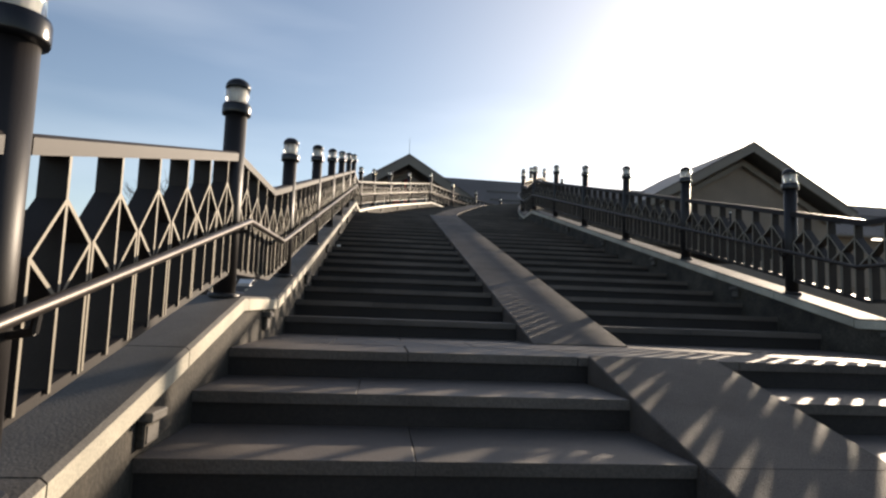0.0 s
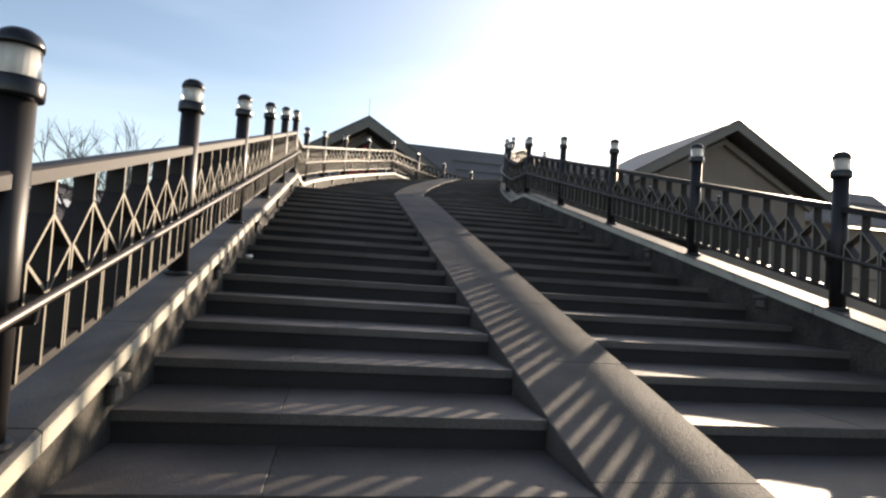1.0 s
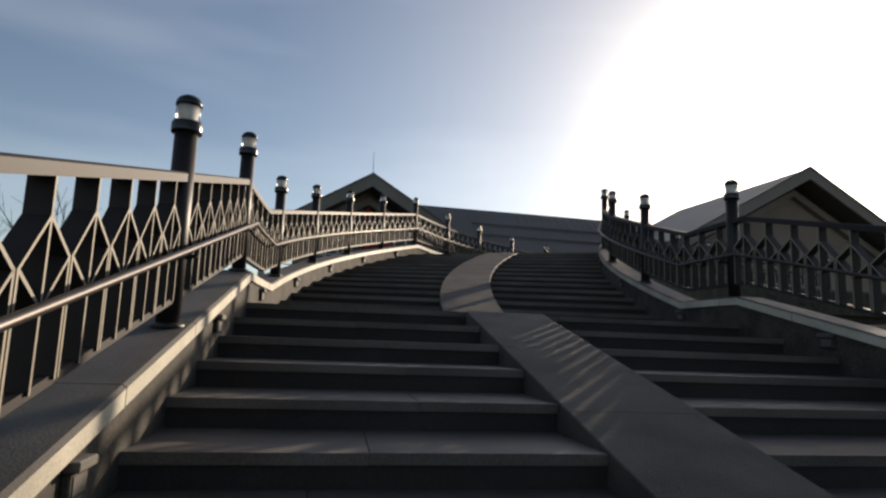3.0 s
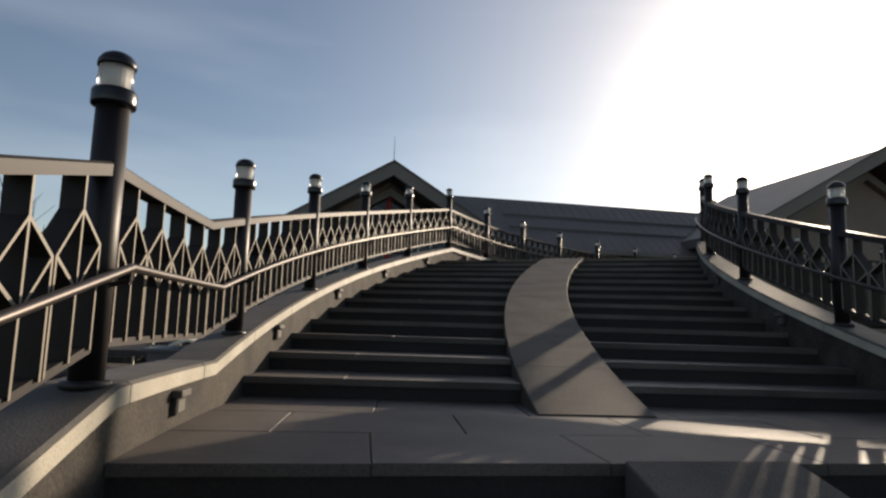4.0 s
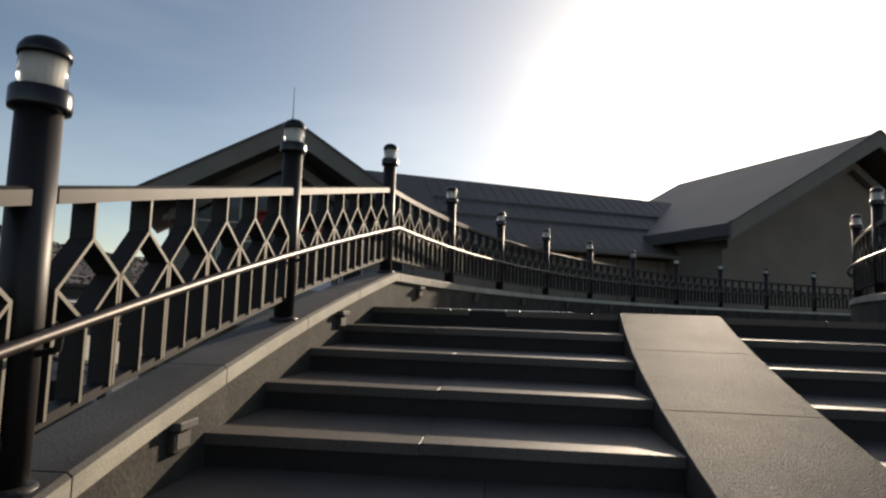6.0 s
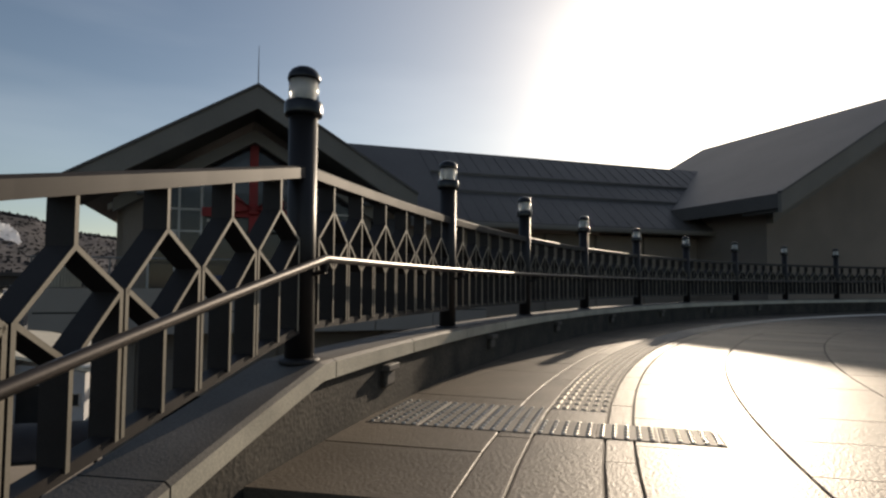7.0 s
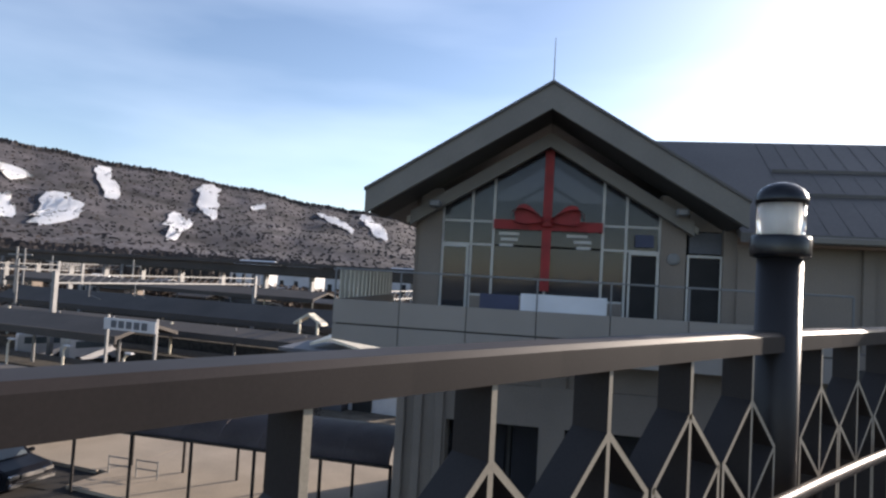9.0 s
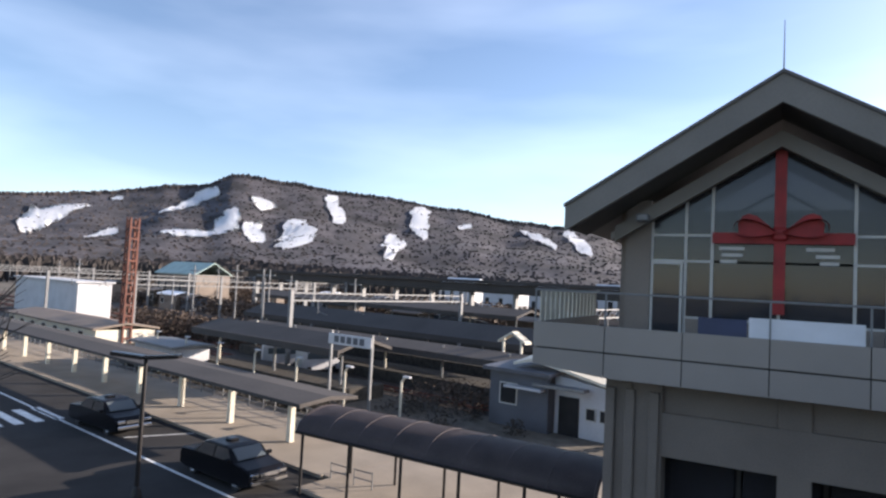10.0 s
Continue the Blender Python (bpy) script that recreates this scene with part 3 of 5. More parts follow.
station = tagged(empty("station_building", ST), "grey station building with steep gables, glazed front and balcony", "station building")
SL = 0.6012


def sheet(bm, pts, y0, y1):
    """A flat outline in x and z, given depth from y0 to y1."""
    a = [bm.verts.new((x, y0, z)) for x, z in pts]
    b = [bm.verts.new((x, y1, z)) for x, z in pts]
    n = len(pts)
    bm.faces.new(a)
    bm.faces.new(b[::-1])
    for i in range(n):
        j = (i + 1) % n
        bm.faces.new((a[j], a[i], b[i], b[j]))
    return bm


def gable_roof(cx, apex, half, y0, y1, thick, parent, SL=SL):
    drop = half * SL
    part("roof", sheet(bmesh.new(), [(cx - half, apex - drop), (cx, apex), (cx + half, apex - drop), (cx + half, apex - drop - thick), (cx, apex - thick), (cx - half, apex - drop - thick)], y0 + 0.06, y1), M_ROOF, parent)
    for sx in (-1, 1):
        bm = sheet(bmesh.new(), [(cx + sx * (half + 0.03), apex - drop + 0.03), (cx, apex + 0.05), (cx, apex - 0.66), (cx + sx * (half + 0.03), apex - drop - 0.66)], y0 - 0.08, y0 + 0.055)
        part("bargeboard", bm, M_FASCIA, parent, "wide taupe bargeboard")
        bm = sheet(bmesh.new(), [(cx + sx * (half + 0.06), apex - drop + 0.06), (cx, apex + 0.1), (cx, apex + 0.02), (cx + sx * (half + 0.06), apex - drop - 0.02)], y0 - 0.14, y0 + 0.05)
        part("verge_trim", bm, M_ROOF, parent)
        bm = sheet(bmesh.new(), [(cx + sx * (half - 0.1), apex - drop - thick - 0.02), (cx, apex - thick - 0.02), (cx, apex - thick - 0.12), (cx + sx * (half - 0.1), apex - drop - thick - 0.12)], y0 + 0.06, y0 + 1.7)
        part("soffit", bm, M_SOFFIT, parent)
        # second, set back band below the soffit
        bm = sheet(bmesh.new(), [(cx + sx * (half - 1.0), apex - 1.02 - (half - 1.0) * SL), (cx, apex - 1.02), (cx, apex - 1.42), (cx + sx * (half - 1.0), apex - 1.42 - (half - 1.0) * SL)], y0 + 1.2, y0 + 1.5)
        part("inner_beam", bm, M_FASCIA, parent)


gable_roof(0.0, 11.671, 5.00, 0.0, 9.0, 0.5, station)
WALL_Y = 1.6
bm = bmesh.new()
box(bm, -0.018, 0.018, 0.1, 0.136, 11.66, 13.0)
for v in bm.verts:
    if v.co.z > 12.9:
        v.co.x *= 0.4
part("spire", bm, M_GALV, station, "thin steel finial rod")

# main roof and walls: ridge runs along the building
bm = bmesh.new()
front = [(0.57, 5.0, 11.33), (46, 5.0, 11.33), (46, 0.5, 7.95), (5.0, 0.5, 7.95), (4.98, 1.48, 8.7)]
back = [(46, 9.5, 7.95), (6.5, 9.5, 7.95)]
top = [bm.verts.new(p) for p in front]
low = [bm.verts.new((x, y, z - 0.25)) for x, y, z in front]
bm.faces.new(top[::-1])
bm.faces.new(low)
for i in range(5):
    bm.faces.new((top[i], top[(i + 1) % 5], low[(i + 1) % 5], low[i]))
part("main_roof", bm, M_ROOF, station, "long grey metal roof with standing seams")
bm = bmesh.new()
bm.faces.new([bm.verts.new(p) for p in ((0.57, 5.02, 11.32), (46, 5.02, 11.32), (46, 9.5, 7.95), (6.5, 9.5, 7.95))])
bmesh.ops.solidify(bm, geom=bm.faces[:], thickness=0.2)
part("main_roof_back", bm, M_ROOF, station)
for k in range(72):
    x = 6.6 + 0.55 * k
    bm = bmesh.new()
    vs = [bm.verts.new((xx, y, z)) for xx in (x - 0.02, x + 0.02) for y, z in ((0.52, 7.955), (4.95, 11.28), (4.95, 11.31), (0.52, 7.985))]
    for f in ((0, 1, 2, 3), (7, 6, 5, 4), (2, 6, 7, 3), (0, 3, 7, 4), (1, 5, 6, 2)):
        bm.faces.new([vs[i] for i in f])
    part("roof_seam", bm, M_ROOF, station)
for row, (t, h) in enumerate(((0.36, 0.1), (0.62, 0.1))):
    bm = bmesh.new()
    y, z = 0.5 + 4.5 * t, 7.95 + 3.38 * t
    box(bm, 6.6, 45.5, y - 0.03, y + 0.03, z + 0.0, z + h)
    part("snow_guard", bm, M_ROOF, station)
part("eaves_gutter", box(bmesh.new(), 5.3, 46, 0.33, 0.49, 7.72, 7.9, 0.03), M_FASCIA, station)
part("main_wall", box(bmesh.new(), 5.2, 45.6, 1.4, 8.8, 3.6, 7.69), M_WALL, station)
part("main_lower_wall", box(bmesh.new(), 5.2, 45.6, 1.6, 8.8, GROUND, 3.598), M_WALL, station)
# second, larger gable that stands forward
gable_roof(24.9, 13.55, 8.4, -3.7, 9.0, 0.5, station, 0.56)
bm = sheet(bmesh.new(), [(17.6, GROUND), (32.2, GROUND), (32.2, 8.85), (24.9, 12.94), (17.6, 8.85)], -2.1, 8.5)
part("gable_wall", bm, M_WALL, station)
for k in range(5):
    x = 8.3 + 2.2 * k
    part("pilaster", box(bmesh.new(), x, x + 0.3, 1.3, 1.397, 3.6, 7.68), M_WALL, station)

# glazed gable wall
part("wall_pier", box(bmesh.new(), -3.76, -3.1, WALL_Y, WALL_Y + 0.5, 3.9, 9.0), M_WALL, station)
part("wall_pier", box(bmesh.new(), 3.2, 3.88, WALL_Y, WALL_Y + 0.5, 3.9, 9.0), M_WALL, station)
part("wall_pier", box(bmesh.new(), 4.85, 5.198, WALL_Y - 0.1, WALL_Y + 0.4, 3.9, 8.2), M_WALL, station)
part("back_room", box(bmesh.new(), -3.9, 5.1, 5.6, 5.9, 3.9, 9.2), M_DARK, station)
part("room_floor", box(bmesh.new(), -3.9, 5.1, WALL_Y + 0.1, 5.6, 4.75, 4.9), M_WALL, station)
part("side_wall", box(bmesh.new(), -4.0, -3.8, WALL_Y + 0.502, 8.9, GROUND, 9.0), M_WALL, station)
CEIL = lambda x: 10.58 - abs(x) * SL
GY = WALL_Y + 0.12


def pane(x0, x1, z0, z1, name="pane", mat=None):
    """A pane whose top follows the roof where that is lower."""
    ta, tb = min(z1, CEIL(x0)), min(z1, CEIL(x1))
    pts = [(x0, z0), (x1, z0), (x1, tb)]
    if x0 < 0 < x1 and z1 > 10:
        pts.append((0, CEIL(0)))
    pts.append((x0, ta))
    ob = part(name, sheet(bmesh.new(), pts, GY, GY + 0.02), mat or M_PANE, station)
    ob.visible_shadow = False
    return ob


XS = [-3.08, -2.21, -1.56, 0.0, 1.6, 2.25, 3.18]
for x0, x1 in zip(XS, XS[1:]):
    for z0, z1 in ((5.9 if -2.5 < x0 < 2.0 else 5.05, 7.38), (7.38, 8.07), (8.07, 11.0)):
        if min(CEIL(x0), CEIL(x1)) > z0 + 0.05:
            pane(x0 + 0.035, x1 - 0.035, z0 + 0.03, z1 - 0.03)
for x in XS:
    part("mullion", box(bmesh.new(), x - 0.035, x + 0.035, GY - 0.05, GY + 0.06, 4.9, CEIL(x) + 0.02), M_FRAME, station)
for z, x0, x1 in ((7.38, -3.05, -1.6), (7.38, 1.63, 3.15), (8.07, -3.05, 3.15), (5.88, -2.2, 2.2)):
    part("transom", box(bmesh.new(), x0, x1, GY - 0.045, GY + 0.055, z - 0.03, z + 0.03), M_FRAME, station)
part("sill_wall", box(bmesh.new(), -2.18, 2.2, GY - 0.03, GY + 0.2, 4.9, 5.85), M_WALL, station)
for sx in (-1, 1):
    bm = sheet(bmesh.new(), [(sx * 0.05, 10.61), (sx * 4.2, 10.61 - 4.15 * SL), (sx * 4.2, 10.43 - 4.15 * SL), (sx * 0.05, 10.43)], GY - 0.1, GY + 0.08)
    part("rake_frame", bm, M_FRAME, station)
    bm = sheet(bmesh.new(), [(sx * 0.1, 9.45), (sx * 1.6, 8.55), (sx * 1.6, 8.45), (sx * 0.1, 9.35)], GY + 1.5, GY + 1.6)
    part("roof_brace", bm, M_FRAME, station)
# doors and small signs in the glazed wall
for x0, x1 in ((2.4, 3.1), (3.98, 4.8), (-3.02, -2.33)):
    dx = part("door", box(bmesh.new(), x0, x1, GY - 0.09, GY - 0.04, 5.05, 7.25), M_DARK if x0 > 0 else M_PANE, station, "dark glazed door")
    bm = bmesh.new()
    box(bm, x0 - 0.06, x0, GY - 0.1, GY - 0.02, 5.05, 7.28)
    box(bm, x1, x1 + 0.06, GY - 0.1, GY - 0.02, 5.05, 7.28)
    box(bm, x0 - 0.06, x1 + 0.06, GY - 0.1, GY - 0.02, 7.28, 7.35)
    part("door_frame", bm, M_FRAME, station)
part("door_head_panel", box(bmesh.new(), 3.97, 4.83, GY - 0.06, GY + 0.1, 7.4, 8.0), M_SLATE, station)
part("wall_panel", box(bmesh.new(), 3.96, 4.84, GY - 0.04, GY + 0.12, 8.03, 8.6), M_WALL, station)
part("door_sign", box(bmesh.new(), 2.5, 3.0, GY - 0.16, GY - 0.1, 7.5, 7.85), M_BLUE, station)
for x in (-3.2, 3.6):
    part("bracket_lamp", box(bmesh.new(), x - 0.16, x + 0.16, 0.7, 1.0, 8.35, 8.55, 0.04), M_GALV, station)
bm = lathe(bmesh.new(), [(0.17, 0), (0.17, 0.06), (0.1, 0.08)], 20, Matrix.Translation((3.55, WALL_Y, 7.2)) @ Matrix.Rotation(math.pi / 2, 4, "X"))
part("wall_speaker", bm, M_GALV, station, "round grey wall speaker")

# big red gift ribbon on the window
ribbon = tagged(empty("ribbon_bow", ST), "large red gift ribbon and bow fixed to the window", "ribbon")
RY = GY - 0.14
part("band", box(bmesh.new(), -0.13, 0.13, RY - 0.02, RY + 0.01, 6.1, 10.45), M_RED, ribbon)
part("band", box(bmesh.new(), -1.55, 1.58, RY - 0.045, RY - 0.022, 7.86, 8.14), M_RED, ribbon)
for sx in (-1, 1):
    bm = bmesh.new()
    prev = None
    for k in range(17):
        a = 2 * math.pi * k / 16
        cx, cz = 0.55 + 0.5 * math.cos(a + 0.3), 8.22 + 0.30 * math.sin(a) * (0.6 + 0.4 * math.cos(a + 0.3)) + 0.12 * math.cos(a)
        row = [bm.verts.new((sx * cx, RY - 0.06 - d, cz)) for d in (0.0, 0.22)]
        if prev:
            bm.faces.new((prev[0], row[0], row[1], prev[1]))
        prev = row
    bmesh.ops.solidify(bm, geom=bm.faces[:], thickness=0.015)
    part("loop", bm, M_RED, ribbon)
    bm = sheet(bmesh.new(), [(sx * 0.12, 8.2), (sx * 0.3, 8.36), (sx * 0.52, 8.56), (sx * 0.7, 8.62), (sx * 0.86, 8.56), (sx * 0.95, 8.36), (sx * 0.93, 8.1), (sx * 0.6, 8.02), (sx * 0.12, 7.98)], RY - 0.07, RY - 0.05)
    part("loop_face", bm, M_RED, ribbon)
bm = bmesh.new()
box(bm, -0.17, 0.17, RY - 0.16, RY - 0.05, 7.94, 8.26, 0.04)
part("knot", bm, M_RED, ribbon)
# plain bars where lettering on the glass cannot be read
rng = random.Random(3)
for sx in (-1, 1):
    decal = tagged(empty("window_lettering", ST), "short rows of white lettering on the window glass", "lettering", "window lettering")
    for r in range(3):
        x = sx * 0.95 + rng.uniform(-0.15, 0.05) + 0.1 * r * sx
        part("text_bar", box(bmesh.new(), x - 0.34 + 0.1 * r, x + 0.26, GY - 0.02, GY - 0.005, 7.70 - 0.17 * r, 7.78 - 0.17 * r), M_FRAME, decal)

# balcony
BY = -0.5
balcony = tagged(empty("balcony", ST), "pale grey panelled station balcony with thin steel rail", "balcony")
part("slab", box(bmesh.new(), -5.5, 8.0, BY + 0.1, WALL_Y + 0.1, 4.7, 5.03), M_WALL, balcony)
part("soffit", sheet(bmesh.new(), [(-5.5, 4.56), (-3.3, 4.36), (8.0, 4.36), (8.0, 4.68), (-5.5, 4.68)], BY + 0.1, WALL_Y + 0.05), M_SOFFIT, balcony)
edges = [-5.62, -3.77, -1.96, -0.15, 1.7, 3.58, 5.45, 7.3]
for a, b in zip(edges, edges[1:]):
    bm = sheet(bmesh.new(), [(a + 0.012, 4.33 if a > -5 else 4.52), (b - 0.012, 4.33), (b - 0.012, 4.92), (a + 0.012, 4.92)], BY, BY + 0.08)
    part("panel", bm, M_PANEL, balcony)
    part("panel", box(bmesh.new(), a + 0.012, b - 0.012, BY, BY + 0.08, 4.965, 5.6), M_PANEL, balcony)
    part("rail_post", box(bmesh.new(), b - 0.02, b + 0.02, BY + 0.02, BY + 0.06, 5.6, 6.4), M_GALV, balcony)
part("rail_post", box(bmesh.new(), -5.61, -5.57, BY + 0.02, BY + 0.06, 5.6, 6.4), M_GALV, balcony)
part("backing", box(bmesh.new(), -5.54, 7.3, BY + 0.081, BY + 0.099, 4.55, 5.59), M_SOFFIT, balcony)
part("end_panel", box(bmesh.new(), -5.62, -5.54, BY + 0.1, 6.0, 4.55, 5.6), M_PANEL, balcony)
part("top_rail", box(bmesh.new(), -5.62, 7.3, BY + 0.01, BY + 0.07, 6.4, 6.45, 0.01), M_GALV, balcony)
part("end_rail", box(bmesh.new(), -5.62, -5.56, BY + 0.07, 6.0, 6.4, 6.45), M_GALV, balcony)
for k in range(14):
    y = BY + 0.4 + 0.42 * k
    part("fence_slat", box(bmesh.new(), -5.6, -5.57, y, y + 0.3, 5.6, 6.4), M_CREAM, balcony)
tagged(thing_box("banner", -0.58, 1.62, BY + 0.2, BY + 0.23, 5.03, 6.04, M_BANNER), "long white printed banner behind the balcony rail", "banner").matrix_basis = ST
tagged(thing_box("notice_board", -1.65, -0.62, BY + 0.2, BY + 0.24, 5.03, 5.98, M_BLUE), "dark blue notice board behind the balcony rail", "notice board").matrix_basis = ST
# lower storey
lower = tagged(empty("lower_storey", ST), "shaded lower storey with concrete columns under the balcony", "building front")
for x in (-3.6, 0.4, 4.4):
    part("column", box(bmesh.new(), x - 0.35, x + 0.35, 0.6, 1.3, GROUND, 4.35, 0.03), M_WALL, lower)
part("beam", box(bmesh.new(), -3.24, 8.0, 0.7, 1.2, 2.9, 4.35), M_WALL, lower)
part("beam_lower", box(bmesh.new(), -3.24, 8.0, 0.57, 0.695, 2.42, 3.5), M_WALL, lower)
part("column", box(bmesh.new(), -3.24, -2.5, 0.56, 1.3, GROUND, 4.35, 0.03), M_WALL, lower)
for x in (-3.8, -3.3, -2.7):
    part("pilaster", box(bmesh.new(), x - 0.12, x + 0.12, 0.46, 0.558, GROUND, 4.0, 0.02), M_WALL, lower)
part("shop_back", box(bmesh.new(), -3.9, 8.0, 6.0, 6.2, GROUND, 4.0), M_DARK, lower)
for k in range(5):
    x = -2.6 + 1.9 * k
    part("shop_window", box(bmesh.new(), x, x + 1.7, 1.8, 1.84, GROUND + 0.3, 2.2), M_PANE, lower)
    part("shop_mullion", box(bmesh.new(), x - 0.15, x - 0.05, 1.78, 1.86, GROUND, 2.4), M_SOFFIT, lower)

# ---- hills ----
EYE = Vector((1.9, 32.2, 6.55))


def ridge(az):
    knots = [(-180, 2.0), (-60, 2.0), (-10, 2.1), (5, 2.8), (13.5, 3.8), (15.3, 4.0), (17.5, 4.9), (20.6, 5.4), (22, 5.4), (24, 5.7), (26.2, 5.75), (28.5, 6.3), (30.5, 6.6), (32.2, 6.65), (36, 7.2), (37.2, 7.4), (41.6, 7.55), (45.6, 8.08), (46.6, 8.05), (48.4, 8.25), (49.8, 8.38), (51, 8.3), (51.8, 7.85), (52.8, 7.25), (54.8, 6.95), (56, 6.88), (58.4, 6.3), (60, 5.93), (64, 5.35), (67.6, 4.9), (80, 4.3), (180, 3.0)]
    for (a, ea), (b, eb) in zip(knots, knots[1:]):
        if az <= b:
            return ea + (eb - ea) * (az - a) / (b - a) + 0.05 * noise.noise(Vector((az * 2.1, 4, 0)))
    return 3.0


def hill_point(az, w, near=1.0):
    d = (700 + 800 * w) * near
    base = math.degrees(math.atan2(GROUND - EYE.z, 700))
    el = base + (ridge(az) - base) * w ** 0.85
    a = radians(az)
    d0 = 700 + 800 * w
    q = Vector((d0 * math.sin(a), d0 * math.cos(a), 0))
    fold = (12 * noise.noise(q * 0.006) + 6 * noise.noise(q * 0.018)) * w * (1 - w) * 4
    return Vector((EYE.x - d * math.sin(a), EYE.y + d * math.cos(a), EYE.z + d * math.tan(radians(el)) + fold))


def hills():
    azs = [-120 + 1.0 * i for i in range(120)] + [0.4 * i for i in range(350)]
    ws = [i / 26 for i in range(27)] + [1.15]
    bm = bmesh.new()
    rows = []
    for az in azs:
        col = []
        for w in ws:
            p = hill_point(az, min(w, 1.0))
            if w > 1:
                p.z *= 0.5
                p.x += (p.x - EYE.x) * 0.2
                p.y += (p.y - EYE.y) * 0.2
            col.append(bm.verts.new(p))
        rows.append(col)
    for a, b in zip(rows, rows[1:]):
        for i in range(len(ws) - 1):
            bm.faces.new((a[i], a[i + 1], b[i + 1], b[i]))
    return tagged(finish("hill_range", bm, M_HILL, smooth=True), "brown wooded winter hills behind the station", "hill", kind="structure")


hills()


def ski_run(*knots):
    """A snow-covered run down the hill: bearing, elevation and breadth along its middle line, with ragged edges."""
    bm = bmesh.new()
    prev = None
    steps = 12 * (len(knots) - 1)
    seed = knots[0][0]
    for k in range(steps + 1):
        f = k * (len(knots) - 1) / steps
        i = min(int(f), len(knots) - 2)
        f -= i
        az, el, wide = [a + (b - a) * f for a, b in zip(knots[i], knots[i + 1])]
        wide *= 1.3
        da, de = knots[i + 1][0] - knots[i][0], knots[i + 1][1] - knots[i][1]
        n = math.hypot(da, de)
        across = (-de / n, da / n)
        wide *= 0.55 + 0.45 * min(1.0, 6.0 * min(k, steps - k) / steps)
        row = []
        for j in range(5):
            off = (j / 4 - 0.5) * wide
            if j in (0, 4):
                off += (0.22 * wide + 0.08) * noise.noise(Vector((k * 0.22, j * 9, seed))) + (0.12 * wide + 0.05) * noise.noise(Vector((k * 0.6, j * 9, seed + 5)))
            a, e = az + across[0] * off, el + across[1] * off
            base = -0.68
            w = max(0.02, min(0.99, (e - base) / (ridge(a) - base))) ** (1 / 0.85)
            row.append(bm.verts.new(hill_point(a, w, 0.992)))
        if prev:
            for j in range(4):
                bm.faces.new((prev[j], prev[j + 1], row[j + 1], row[j]))
        prev = row
    bmesh.ops.solidify(bm, geom=bm.faces[:], thickness=1.0)
    return tagged(finish("ski_run", bm, M_SNOW, smooth=True), "white snow-covered ski run on the wooded hill", "ski run", "ski runs", "structure")


ski_run((61.5, 4.57, 0.3), (63.1, 4.05, 0.5), (64.9, 3.32, 1.15), (66.3, 2.60, 0.9))
ski_run((52.0, 6.93, 0.75), (53.5, 6.00, 0.7), (55.0, 5.18, 0.4), (56.6, 4.45, 0.2))
ski_run((48.1, 6.49, 1.9), (48.4, 5.38, 0.6))
ski_run((50.4, 5.25, 0.7), (51.0, 4.24, 1.2), (52.1, 3.22, 0.6))
ski_run((56.4, 2.86, 0.25), (55.4, 2.92, 0.45), (53.1, 2.91, 0.25), (51.1, 3.34, 0.3))
ski_run((49.8, 4.06, 0.6), (48.8, 3.58, 1.2), (47.9, 2.89, 0.45))
ski_run((45.7, 4.73, 1.0), (45.2, 3.53, 2.4), (44.9, 2.44, 3.4))
ski_run((42.2, 7.18, 1.1), (42.2, 6.38, 0.8), (41.2, 4.90, 0.95))
ski_run((37.0, 3.97, 0.8), (36.5, 3.07, 1.5), (36.0, 2.48, 2.0))
ski_run((34.3, 6.61, 1.3), (34.1, 5.31, 1.3), (33.6, 3.72, 0.6))
ski_run((61.9, 2.27, 0.12), (60.7, 2.64, 0.2), (59.5, 2.91, 0.35))
ski_run((60.2, 5.34, 0.12), (59.3, 5.51, 0.2))
ski_run((20.9, 4.93, 0.55), (19.7, 4.08, 0.7), (18.3, 2.93, 0.5))
ski_run((24.8, 4.93, 0.2), (23.3, 4.33, 0.35), (21.5, 3.53, 0.35))
ski_run((30.6, 5.08, 0.3), (29.3, 5.13, 0.3))


def woods():
    """A far belt of bare trees at the foot of the hills: ragged upright clumps of thin blades."""
    rng = random.Random(11)
    verts, faces = [], []
    for k in range(5200):
        az = rng.uniform(-12, 92)
        d = rng.uniform(260, 700)
        a = radians(az)
        x, y = EYE.x - d * math.sin(a), EYE.y + d * math.cos(a)
        h = rng.uniform(4, 11) * (0.8 + d / 900)
        w = rng.uniform(0.8, 2.2)
        for j in range(4):
            t = rng.uniform(0, math.pi)
            ox, oy = rng.uniform(-2, 2) * w, rng.uniform(-2, 2) * w
            ww, hh = w * rng.uniform(0.4, 0.9), h * rng.uniform(0.4, 0.85)
            n = len(verts)
            cx, cy = math.cos(t) * ww, math.sin(t) * ww
            verts += [(x + ox - cx * 0.5, y + oy - cy * 0.5, GROUND), (x + ox + cx * 0.5, y + oy + cy * 0.5, GROUND), (x + ox + cx, y + oy + cy, GROUND + hh * 0.75), (x + ox + cx * 0.2, y + oy + cy * 0.2, GROUND + hh), (x + ox - cx, y + oy - cy, GROUND + hh * 0.85)]
            faces.append((n, n + 1, n + 2, n + 3, n + 4))
    ob = mesh_object("far_woods", verts, faces, M_FARWOOD)
    return tagged(ob, "dark belt of bare trees and shrubs below the hills", "woods", kind="stuff")


woods()


